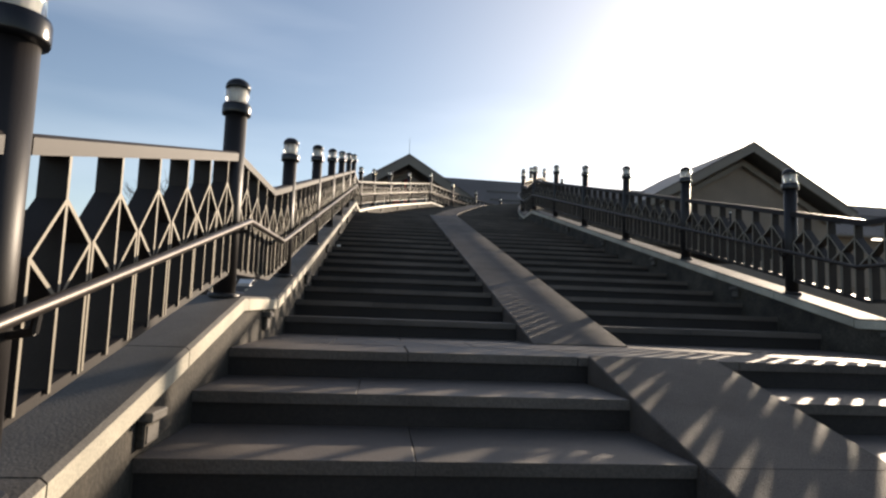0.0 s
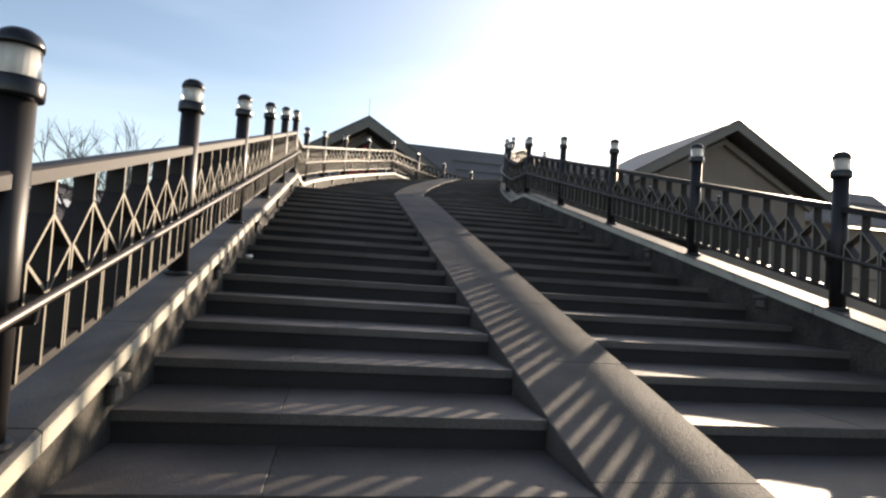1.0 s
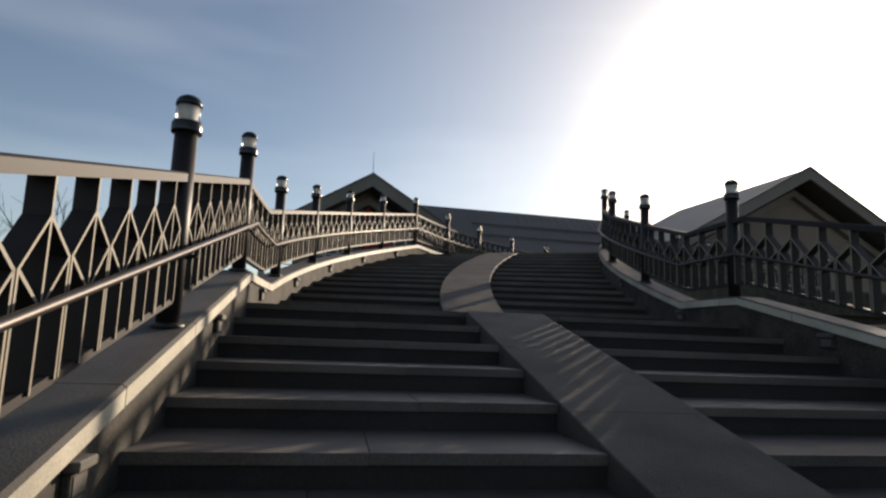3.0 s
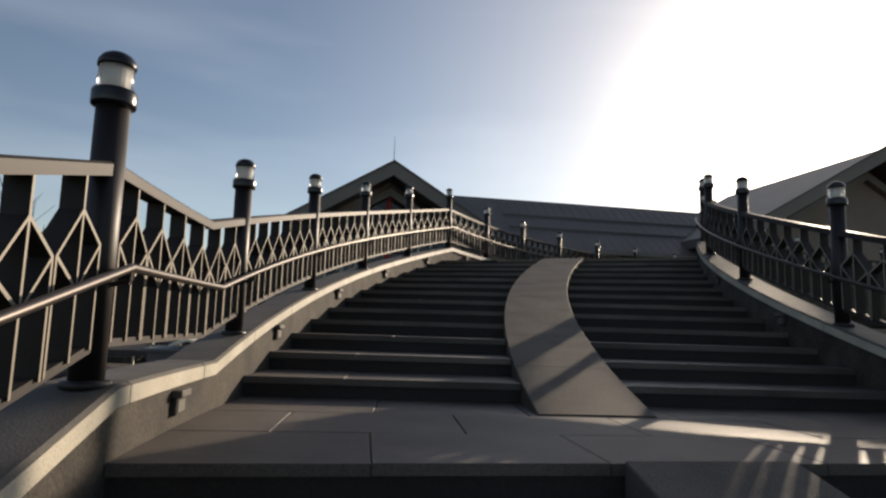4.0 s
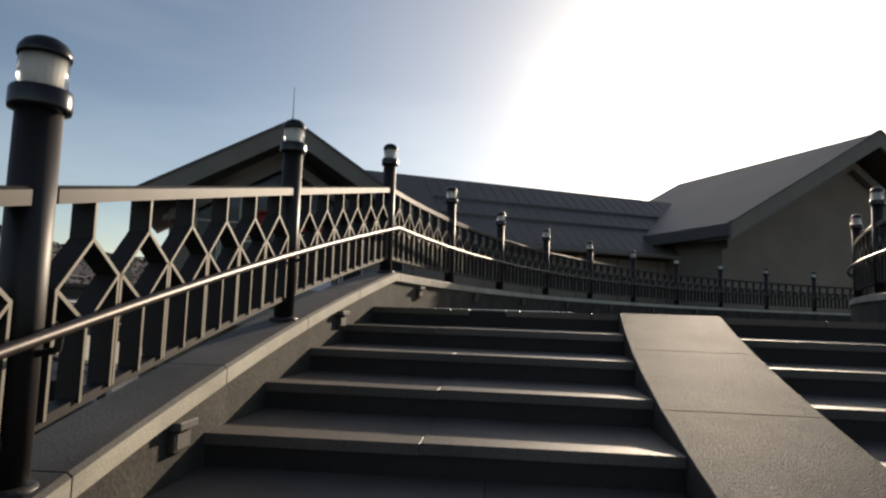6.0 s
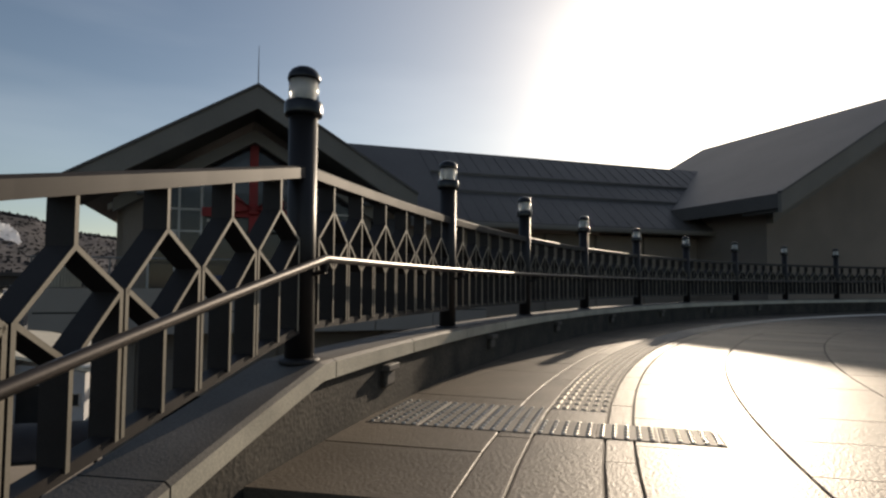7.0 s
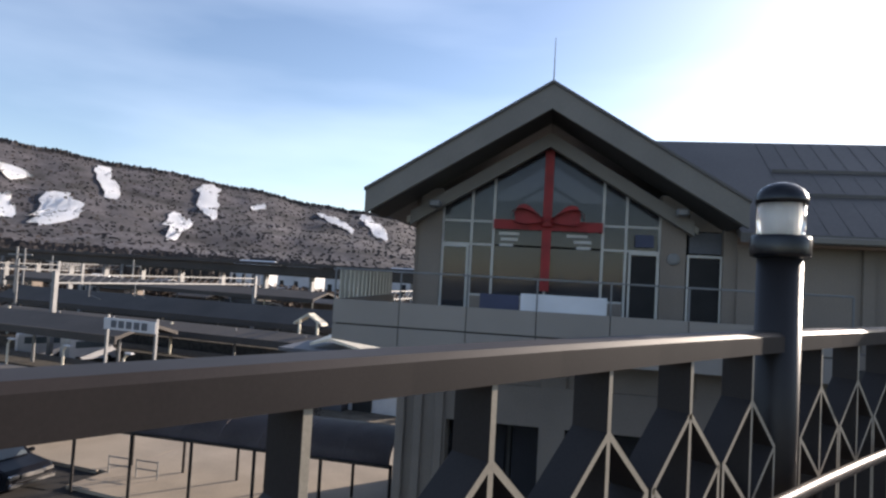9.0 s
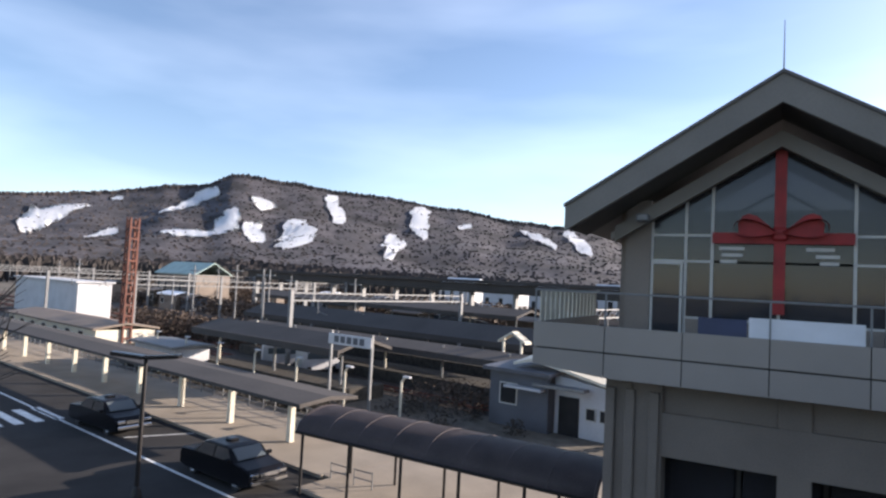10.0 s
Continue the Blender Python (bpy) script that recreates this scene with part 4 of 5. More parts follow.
def hill_woods():
    """Bare trees over the hill: many small upright tufts that break up its surface and skyline."""
    rng = random.Random(17)
    verts, faces = [], []
    for k in range(40000):
        az, w = rng.uniform(8, 75), rng.uniform(0.05, 1.0)
        slope = 0.1 < w < 0.975
        if slope and rng.random() < 0.86:
            continue
        p = hill_point(az, w, 0.998 if slope else 0.985)
        h, ww, t = rng.uniform(1, 2.5 if slope else 4.5), rng.uniform(1, 3), radians(az) + rng.uniform(-0.4, 0.4)
        cx, cy = math.cos(t) * ww, math.sin(t) * ww
        n = len(verts)
        verts += [p + Vector((-cx, -cy, -4)), p + Vector((cx, cy, -4)), p + Vector((cx * 0.9, cy * 0.9, h * 0.6)), p + Vector((cx * 0.2, cy * 0.2, h)), p + Vector((-cx * 0.8, -cy * 0.8, h * 0.7))]
        faces.append((n, n + 1, n + 2, n + 3, n + 4))
    ob = mesh_object("hill_woods", verts, faces, M_TUFT)
    return tagged(ob, "bare brown woods covering the hills", "woods", kind="stuff")


hill_woods()


def bare_tree(x, y, top, seed):
    rng = random.Random(seed)
    thing = tagged(empty("tree", Matrix.Translation((x, y, GROUND))), "bare leafless winter tree with fine twigs", "tree", "bare trees by the stairs")
    trunk, crown = bmesh.new(), bmesh.new()
    h = top - GROUND
    tube(trunk, (0, 0, 0), (0.1, 0, h * 0.3), 0.16, 0.12, 8)

    def grow(p, d, length, r, depth):
        q = p + d * length
        tube(trunk if depth < 2 else crown, p, q, r, r * 0.65, 6 if depth < 3 else 3, caps=False)
        if depth >= 5:
            return
        for _ in range(3 if depth < 4 else 4):
            nd = (d + Vector((rng.uniform(-0.75, 0.75), rng.uniform(-0.75, 0.75), rng.uniform(-0.1, 0.5)))).normalized()
            grow(p + d * length * rng.uniform(0.6, 1.0), nd, length * rng.uniform(0.6, 0.8), r * 0.58, depth + 1)

    for _ in range(3):
        grow(Vector((0.1, 0, h * 0.29)), Vector((rng.uniform(-0.5, 0.5), rng.uniform(-0.5, 0.5), 1)).normalized(), h * 0.26, 0.08, 1)
    part("trunk", trunk, M_BARK, thing)
    part("crown", crown, M_BARK, thing, "fine bare twigs")
    return thing


bare_tree(-10.0, 34.6, 7.8, 5)
bare_tree(-8.8, 33.2, 6.6, 6)
bare_tree(-7.6, 32.0, 5.6, 7)

# ---- the street and yard, squared to the platforms ----
YD = Matrix.Translation((-20.72, 49.78, GROUND)) @ Matrix.Rotation(radians(-6.93), 4, "Z") @ Matrix.Scale(1.0236, 4)


def yard(name, m=None):
    return empty(name, YD if m is None else YD @ m)


def flat_sheet(name, pts, z, mat, label, category):
    ob = mesh_object(name, [(x, y, z) for x, y in pts], [tuple(range(len(pts)))], mat)
    ob.matrix_basis = YD
    return tagged(ob, label, category, kind="structure")


flat_sheet("road", [(-90, -26), (30, -26), (30, 2.7), (-90, 2.7)], 0.012, M_ASPHALT, "dark asphalt station forecourt road", "road")
pv = tagged(thing_box("pavement", -90, 5.2, 2.7, 8.2, -0.2, 0.14, M_WALK), "pale concrete pavement under the canopy", "pavement", kind="structure")
pv.matrix_basis = YD
pv = tagged(thing_box("pavement", 5.2, 17.0, 1.0, 12.0, -0.2, 0.135, M_WALK), "pale paved forecourt beside the barrel canopy", "pavement", kind="structure")
pv.matrix_basis = YD
for k in range(60):
    ob = thing_box("kerb_stone", -90 + 1.58 * k, -90 + 1.58 * k + 1.56, 2.55, 2.70, 0, 0.15, M_WALK, bevel=0.01)
    ob.parent = pv
    ob.matrix_parent_inverse = YD.inverted()
    ob.matrix_basis = YD
flat_sheet("lane_line", [(-40, -1.2), (12, -1.2), (12, -1.06), (-40, -1.06)], 0.018, M_WHITE, "white lane line", "road marking")
flat_sheet("lane_line", [(-6.0, -0.3), (-5.87, -0.3), (-4.6, 2.5), (-4.73, 2.5)], 0.018, M_WHITE, "white bay line", "road marking")
for k in range(7):
    flat_sheet("zebra_bar", [(-14.9, -6.7 + 0.9 * k), (-11.4, -6.7 + 0.9 * k), (-11.4, -6.25 + 0.9 * k), (-14.9, -6.25 + 0.9 * k)], 0.018, M_WHITE, "white zebra crossing bar", "road marking")
flat_sheet("grass_verge", [(-90, 8.3), (4.5, 8.3), (4.5, 12.4), (-90, 12.4)], 0.03, M_GROUND, "dry brown grass strip behind the pavement", "verge")


def canopy():
    ob = tagged(yard("walkway_canopy"), "long grey flat walkway canopy on cream posts", "canopy")
    bm = bmesh.new()
    prof = [(3.05, 2.36), (3.05, 2.52), (4.75, 2.68), (6.45, 2.52), (6.45, 2.36), (4.75, 2.5)]
    a = [bm.verts.new((-92, y, z)) for y, z in prof]
    b = [bm.verts.new((2.6, y, z)) for y, z in prof]
    bm.faces.new(a)
    bm.faces.new(b[::-1])
    for i in range(6):
        bm.faces.new((a[i], b[i], b[(i + 1) % 6], a[(i + 1) % 6]))
    part("roof", bm, M_PLATROOF, ob)
    for k in range(17):
        x = -0.06 - 5.02 * k
        bm = bmesh.new()
        box(bm, x - 0.13, x + 0.13, 4.62, 4.88, 0.13, 2.48)
        part("post", bm, M_CREAM, ob, "cream painted post")
        if k < 8:
            part("arm", box(bmesh.new(), x - 0.08, x + 0.08, 3.25, 6.25, 2.24, 2.36), M_CREAM, ob)
    for k in range(16):
        x = -0.9 - 5.3 * k
        bm = bmesh.new()
        box(bm, x - 4.85, x - 0.2, 7.9, 7.94, 0.85, 0.9)
        box(bm, x - 5.1, x - 0.2, 7.9, 7.94, 0.45, 0.49)
        for j in range(4):
            box(bm, x - 0.5 - 1.4 * j, x - 0.45 - 1.4 * j, 7.9, 7.94, 0.1, 0.9)
        part("fence_rail", bm, M_GALV, ob)
    return ob


canopy()


def barrel_canopy():
    ob = tagged(empty("barrel_canopy"), "brown smoked barrel-vault canopy on slim posts", "canopy")
    x0, x1, yc, half, eave, rise = -15.17, -3.5, 51.35, 1.52, 0.55, 0.76
    n = 14
    bm = bmesh.new()
    rows = []
    for i in range(13):
        t = math.pi * i / 12
        rows.append([bm.verts.new((x0 + (x1 - x0) * k / n, yc - half * math.cos(t), eave + rise * math.sin(t))) for k in range(n + 1)])
    for a, b in zip(rows, rows[1:]):
        for k in range(n):
            bm.faces.new((a[k], a[k + 1], b[k + 1], b[k]))
    bmesh.ops.solidify(bm, geom=bm.faces[:], thickness=0.03)
    part("vault", bm, M_BARREL, ob, smooth=True)
    for k in range(9):
        x = x0 + 0.1 + (x1 - x0 - 0.2) * k / 8
        bm = bmesh.new()
        prev = None
        for i in range(13):
            t = math.pi * i / 12
            p = Vector((x, yc - (half + 0.002) * math.cos(t), eave + (rise + 0.002) * math.sin(t)))
            if prev:
                tube(bm, prev, p, 0.016, seg=5)
            prev = p
        part("hoop", bm, M_BARREL, ob)
    for k in range(6):
        x = x0 + 0.3 + 2.28 * k
        for y in (yc - half + 0.05, yc + half - 0.05):
            part("post", tube(bmesh.new(), (x, y, GROUND), (x, y, eave), 0.055, seg=10), M_POST, ob)
    for y in (yc - half, yc + half):
        part("gutter", box(bmesh.new(), x0, x1, y - 0.05, y + 0.05, eave - 0.08, eave + 0.02), M_POST, ob)
    for x in (-15.0, -13.8):
        bm = bmesh.new()
        for z in (0.45, 0.75):
            tube(bm, (x, yc + 0.4, GROUND + z), (x + 0.9, yc + 0.4, GROUND + z), 0.025, seg=6)
        tube(bm, (x, yc + 0.4, GROUND), (x, yc + 0.4, GROUND + 0.8), 0.025, seg=6)
        tube(bm, (x + 0.9, yc + 0.4, GROUND), (x + 0.9, yc + 0.4, GROUND + 0.8), 0.025, seg=6)
        part("barrier", bm, M_GALV, ob)
    return ob


barrel_canopy()


def taxi():
    """A black saloon car facing +x, with cabin, wheels, lamps and roof lamp."""
    ob = tagged(yard("taxi"), "black saloon taxi parked at the kerb", "car", "parked taxis")
    L, W = 4.6, 1.7
    body = bmesh.new()
    prof = [(-2.3, 0.35), (-2.3, 0.75), (-2.2, 0.92), (-1.35, 0.97), (-0.85, 1.38), (-0.6, 1.44), (0.45, 1.44), (0.75, 1.38), (1.25, 0.98), (2.05, 0.86), (2.28, 0.7), (2.3, 0.35), (1.9, 0.25), (-1.9, 0.25)]
    rows = []
    for y, narrow in ((-W / 2, 0.0), (-W / 2 + 0.08, 1.0), (W / 2 - 0.08, 1.0), (W / 2, 0.0)):
        row = []
        for x, z in prof:
            inset = 0.14 * max(0, (z - 0.95) / 0.49) * (1 if y < 0 else -1)
            zz = z if narrow else z - 0.03
            row.append(body.verts.new((x * (1 if narrow else 0.985), y + inset, zz)))
        rows.append(row)
    n = len(prof)
    for a, b in zip(rows, rows[1:]):
        for i in range(n):
            j = (i + 1) % n
            body.faces.new((a[i], b[i], b[j], a[j]))
    body.faces.new(rows[0])
    body.faces.new(rows[-1][::-1])
    part("body", body, M_CARPAINT, ob)
    part("windscreen", sheet(bmesh.new(), [(0.8, 1.36), (1.22, 1.01), (1.25, 1.02), (0.83, 1.38)], -0.62, 0.62), M_CARGLASS, ob)
    part("rear_window", sheet(bmesh.new(), [(-0.89, 1.36), (-1.32, 1.0), (-1.35, 1.01), (-0.92, 1.38)], -0.62, 0.62), M_CARGLASS, ob)
    for sy in (-1, 1):
        for x0, x1 in ((-0.85, -0.05), (0.03, 0.8)):
            bm = bmesh.new()
            vs = [bm.verts.new(p) for p in ((x0 - 0.25 if x0 < -0.5 else x0, sy * 0.852, 0.98), (x1 + (0.3 if x1 > 0.5 else 0), sy * 0.852, 0.98), (x1 - 0.05, sy * 0.745, 1.36), (x0 + 0.03, sy * 0.745, 1.36))]
            bm.faces.new(vs)
            bmesh.ops.solidify(bm, geom=bm.faces[:], thickness=0.012)
            part("side_window", bm, M_CARGLASS, ob)
        part("head_lamp", box(bmesh.new(), 2.22, 2.31, sy * 0.62 - 0.18, sy * 0.62 + 0.18, 0.6, 0.74, 0.02), M_CHROME, ob)
        part("mirror", box(bmesh.new(), 0.95, 1.1, sy * 0.95 - 0.09, sy * 0.95 + 0.09, 0.98, 1.1, 0.02), M_CARPAINT, ob)
        for x in (-1.4, 1.42):
            m = Matrix.Translation((x, sy * 0.74, 0.31)) @ Matrix.Rotation(math.pi / 2, 4, "X")
            w = part("tyre", lathe(bmesh.new(), [(0.22, -0.09), (0.3, -0.09), (0.31, -0.05), (0.31, 0.05), (0.3, 0.09), (0.22, 0.09)], 20, m), M_TYRE, ob)
            part("rim", lathe(bmesh.new(), [(0.12, -0.095), (0.2, -0.1), (0.21, 0.0), (0.2, 0.1), (0.12, 0.095)], 16, m), M_CHROME, w)
    part("grille", box(bmesh.new(), 2.27, 2.32, -0.4, 0.4, 0.58, 0.72), M_CHROME, ob)
    part("bumper", box(bmesh.new(), 2.25, 2.38, -0.82, 0.82, 0.34, 0.5, 0.03), M_CHROME, ob)
    part("roof_lamp", box(bmesh.new(), -0.25, 0.1, -0.2, 0.2, 1.43, 1.54, 0.03), M_CAP, ob, "dark roof lamp")
    return ob


t2 = taxi()
t2.matrix_basis = YD @ pose(2.3, 0.12, 0.012, 0, 0, 2)
copy_thing(t2, YD @ pose(-8.4, 0.05, 0.012, 0, 0, 4))

# forecourt lamp with two flat heads
lamp = tagged(empty("street_lamp", Matrix.Translation((-19.1, 46.01, GROUND))), "dark steel street lamp with two flat panel heads", "street lamp")
part("pole", tube(bmesh.new(), (0, 0, 0), (0, 0, 5.0), 0.09, 0.07, 12), M_POST, lamp)
part("pole_base", lathe(bmesh.new(), [(0.2, 0), (0.2, 0.05), (0.12, 0.35), (0.09, 0.4)], 16), M_POST, lamp)
for sx in (-1, 1):
    bm = bmesh.new()
    box(bm, -0.6, 0.6, -0.2, 0.2, -0.07, 0.07, 0.02, Matrix.Rotation(radians(31), 4, "Z") @ Matrix.Translation((sx * 0.65, 0, 5.05)) @ Matrix.Rotation(radians(-sx * 5), 4, "Y"))
    part("panel_head", bm, M_CAP, lamp)

# sign frame over the far road
sg = tagged(yard("sign_gantry", Matrix.Translation((-5.25, 11.6, 0))), "white lettered sign board on two steel posts", "sign")
for x in (0.0, 3.5):
    part("post", box(bmesh.new(), x - 0.07, x + 0.07, -0.07, 0.07, 0, 4.75), M_GALV, sg)
part("board", box(bmesh.new(), -0.1, 3.6, -0.2, -0.125, 3.95, 4.6, 0.02), M_PALE, sg)
for k in range(5):
    part("text_bar", box(bmesh.new(), 0.45 + 0.55 * k, 0.85 + 0.55 * k, -0.215, -0.201, 4.08, 4.48), M_SLATE, sg)


def platform(a0, a1, b0, b1, height, roof_mat, label, sagging=0.7):
    """An open platform with a long shallow roof on posts."""
    ob = tagged(yard("platform_shelter"), label, "platform shelter", "platform shelters")
    mid = (b0 + b1) / 2
    bm = sheet(bmesh.new(), [(b0, height), (mid, height + sagging), (b1, height), (b1, height - 0.22), (mid, height + sagging - 0.22), (b0, height - 0.22)], a0, a1)
    for v in bm.verts:
        v.co = Vector((v.co.y, v.co.x, v.co.z))
    part("roof", bm, roof_mat, ob)
    part("fascia", box(bmesh.new(), a0, a1, b0 - 0.12, b0 - 0.005, height - 0.45, height + 0.03), M_PLATROOF, ob)
    part("platform_slab", box(bmesh.new(), a0, a1, b0 + 0.6, b1 - 0.6, 0, 0.9), M_KERB, ob)
    n = max(2, int((a1 - a0) / 5.5))
    for k in range(n):
        x = a0 + 1.5 + (a1 - a0 - 3) * k / (n - 1)
        bm = bmesh.new()
        tube(bm, (x, mid - 0.8, 0.9), (x, mid - 0.8, height + 0.4), 0.1, seg=8)
        tube(bm, (x, mid - 0.8, height - 0.6), (x, b0 + 0.3, height - 0.1), 0.06, seg=6)
        part("post", bm, M_CREAM if k % 3 == 0 else M_GALV, ob)
    return ob


platform(-23.1, -5.6, 12.6, 17.4, 3.4, M_PLATROOF, "grey roofed platform shelter beside the tracks")
platform(-41.5, 0, 29.6, 35.5, 3.2, M_PLATROOF, "long grey platform roof across the tracks", 1.2)
platform(-60, -12, 44, 50, 4.6, M_PLATROOF, "distant dark platform roof")
platform(-30, 14, 21.0, 25.5, 2.9, M_PLATROOF, "low dark platform roof on posts", 0.4)

# long elevated passage far behind
br = tagged(yard("elevated_passage"), "long dark roofed passage raised over the tracks", "passage")
part("roof", box(bmesh.new(), -91, 30, 62, 66, 8.0, 8.5, 0.05), M_PLATROOF, br)
part("wall", box(bmesh.new(), -90, 30, 62.6, 65.4, 6.9, 7.98), M_PLATROOF, br)
part("deck", box(bmesh.new(), -91, 30, 62.2, 65.8, 6.6, 6.88), M_KERB, br)
for k in range(16):
    part("leg", box(bmesh.new(), -89 + 8 * k, -88.5 + 8 * k, 63.6, 64.4, 0, 6.6), M_GALV, br)

for k in range(4):
    for d in (0, 1.07):
        b = tagged(thing_box("rail_track", -160, 60, 18.6 + 4.3 * k + d * 1.0, 18.67 + 4.3 * k + d * 1.0, 0.05, 0.2, M_BRICKRED), "rusty steel running rail on the track bed", "rail", kind="structure", group="rails")
        b.matrix_basis = YD
flat_sheet("track_bed", [(-160, 17.6), (60, 17.6), (60, 98), (-160, 98)], 0.02, M_BALLAST, "brown stone ballast of the track bed", "ballast")


def block_house(name, x0, x1, y0, y1, h, wall, roof, label, ridge_h=0.0):
    """A small building: walls, roof with an overhang, door and windows on the road side."""
    ob = tagged(yard(name), label, "building")
    part("wall", box(bmesh.new(), x0, x1, y0, y1, 0, h), wall, ob)
    mid = (y0 + y1) / 2
    bm = sheet(bmesh.new(), [(y0 - 0.4, h), (mid, h + ridge_h + 0.02), (y1 + 0.4, h), (y1 + 0.4, h + 0.2), (mid, h + ridge_h + 0.22), (y0 - 0.4, h + 0.2)], x0 - 0.3, x1 + 0.3)
    for v in bm.verts:
        v.co = Vector((v.co.y, v.co.x, v.co.z + 0.004))
    part("roof", bm, roof, ob)
    n = 0 if name == "warehouse" else max(1, int((x1 - x0) / 3.2))
    for k in range(n):
        x = x0 + 0.7 + (x1 - x0 - 1.4) * k / n
        w = part("window", box(bmesh.new(), x, x + 1.2, y0 - 0.05, y0 - 0.004, h * 0.4, h * 0.8), M_FRAME, ob)
        part("glass_pane", box(bmesh.new(), x + 0.08, x + 1.12, y0 - 0.06, y0 - 0.052, h * 0.4 + 0.08, h * 0.8 - 0.08), M_DARK, w)
    return ob


block_house("warehouse", -95, -70.4, 22, 26.6, 5.25, M_PALE, M_PALE, "large white box warehouse by the tracks")
block_house("low_depot", -67, -41.9, 13.0, 19.0, 1.4, M_CREAM, M_BROWNROOF, "low cream depot with brown sheet roof", 0.5)
block_house("grey_cabin", -28, -21.6, 10.4, 13.3, 1.85, M_PALE, M_GALV, "pale grey site cabin", 0.1)
kb = block_house("slate_shop", 3.3, 7.15, 16.5, 21.5, 3.1, M_SLATE, M_SLATE, "slate clad trackside shop", 0.1)


part("awning", box(bmesh.new(), 4.6, 7.0, 15.9, 16.44, 2.3, 2.42), M_PALE, kb)


def white_shop():
    """A low shop beside the slate one: pale front with a doorway and windows, cream roof falling to one side, steel stair at its end."""
    ob = tagged(yard("white_shop"), "white fronted low shop with sunlit cream roof", "building")
    part("wall", sheet(bmesh.new(), [(7.2, 0), (10.7, 0), (10.7, 2.75), (7.2, 3.2)], 17.2, 21.8), M_PALE, ob)
    roof = part("roof", sheet(bmesh.new(), [(4.6, 3.55), (5.9, 3.9), (11.1, 2.85), (11.1, 3.0), (5.9, 4.06), (4.6, 3.7)], 16.9, 22.2), M_CREAM, ob, "sunlit cream sheet roof")
    for v in roof.data.vertices:
        v.co.z += 0.13 * (v.co.y - 17.5)
    part("fascia_board", box(bmesh.new(), 6.3, 9.4, 16.2, 16.9, 2.55, 2.72), M_GALV, ob)
    part("doorway", box(bmesh.new(), 7.5, 8.7, 17.12, 17.195, 0.0, 2.1), M_DARK, ob, "doorway panel, unlit inside painted near black")
    for x in (9.1, 9.9):
        w = part("window", box(bmesh.new(), x, x + 0.6, 17.14, 17.196, 1.0, 1.7), M_FRAME, ob)
        part("glass_pane", box(bmesh.new(), x + 0.06, x + 0.54, 17.125, 17.138, 1.06, 1.64), M_DARK, w)
    for k in range(4):
        part("roof_rack", box(bmesh.new(), 10.2, 11.3, 16.95 + 0.22 * k, 17.05 + 0.22 * k, 3.02, 3.12), M_WHITE, ob)
    for k in range(9):
        part("stair_tread", box(bmesh.new(), 10.9 + 0.24 * k, 11.14 + 0.24 * k, 16.2, 17.1, 0.24 * k + 0.1, 0.24 * k + 0.16), M_GALV, ob)
    for y in (16.2, 17.1):
        part("stair_string", sheet(bmesh.new(), [(10.8, 0.0), (13.1, 2.3), (13.1, 2.5), (10.8, 0.2)], y - 0.03, y + 0.03), M_PALE, ob)
    return ob


white_shop()
block_house("teal_hall", -116, -99, 56, 64, 6.6, M_BROWNROOF, M_TEAL, "distant hall with pale green roof", 2.6)
for k, (x, w, mat) in enumerate(((-44, 7, M_SNOW), (-33, 8, M_PALE), (-24, 7, M_SNOW), (-12, 18, M_ORANGE), (-60, 9, M_PALE), (-78, 10, M_SNOW), (12, 8, M_PALE))):
    block_house("far_house", x, x + w, 100 + 6 * (k % 3), 108 + 6 * (k % 3), 6.0 + (k % 2), M_PALE, mat, "distant low house below the hills", 1.8)

# small yellow gable over a stair
tb = tagged(yard("stair_gable"), "small cream timber gable over a platform stair", "gable")
for sx in (-1, 1):
    bm = sheet(bmesh.new(), [(0, 4.5), (sx * 1.25, 3.75), (sx * 1.25, 3.6), (0, 4.32)], 26.5, 27.4)
    part("roof_slope", bm, M_CREAM, tb)
    part("post", box(bmesh.new(), sx * 0.8 - 0.08, sx * 0.8 + 0.08, 26.6, 26.76, 0, 3.95), M_CREAM, tb)
tb.matrix_basis = YD @ Matrix.Translation((-1.65, 0, 0))

# red lattice mast
mast = tagged(yard("lattice_mast", Matrix.Translation((-42.2, 16.0, 0))), "tall rust red steel mast", "mast")
for sx in (-1, 1):
    for sy in (-1, 1):
        part("leg", box(bmesh.new(), sx * 0.42 - 0.09, sx * 0.42 + 0.09, sy * 0.42 - 0.09, sy * 0.42 + 0.09, 0, 13.0), M_BRICKRED, mast)
for k in range(11):
    bm = bmesh.new()
    z = 0.5 + 1.15 * k
    for a, b in (((-0.42, -0.45), (0.42, -0.45)), ((0.42, 0.45), (-0.42, 0.45))):
        tube(bm, (a[0], a[1], z), (b[0], b[1], z + 1.1), 0.06, seg=4)
        tube(bm, (b[0], b[1], z), (a[0], a[1], z + 1.1), 0.06, seg=4)
    box(bm, -0.5, 0.5, -0.5, 0.5, z - 0.08, z + 0.08)
    part("bracing", bm, M_BRICKRED, mast)


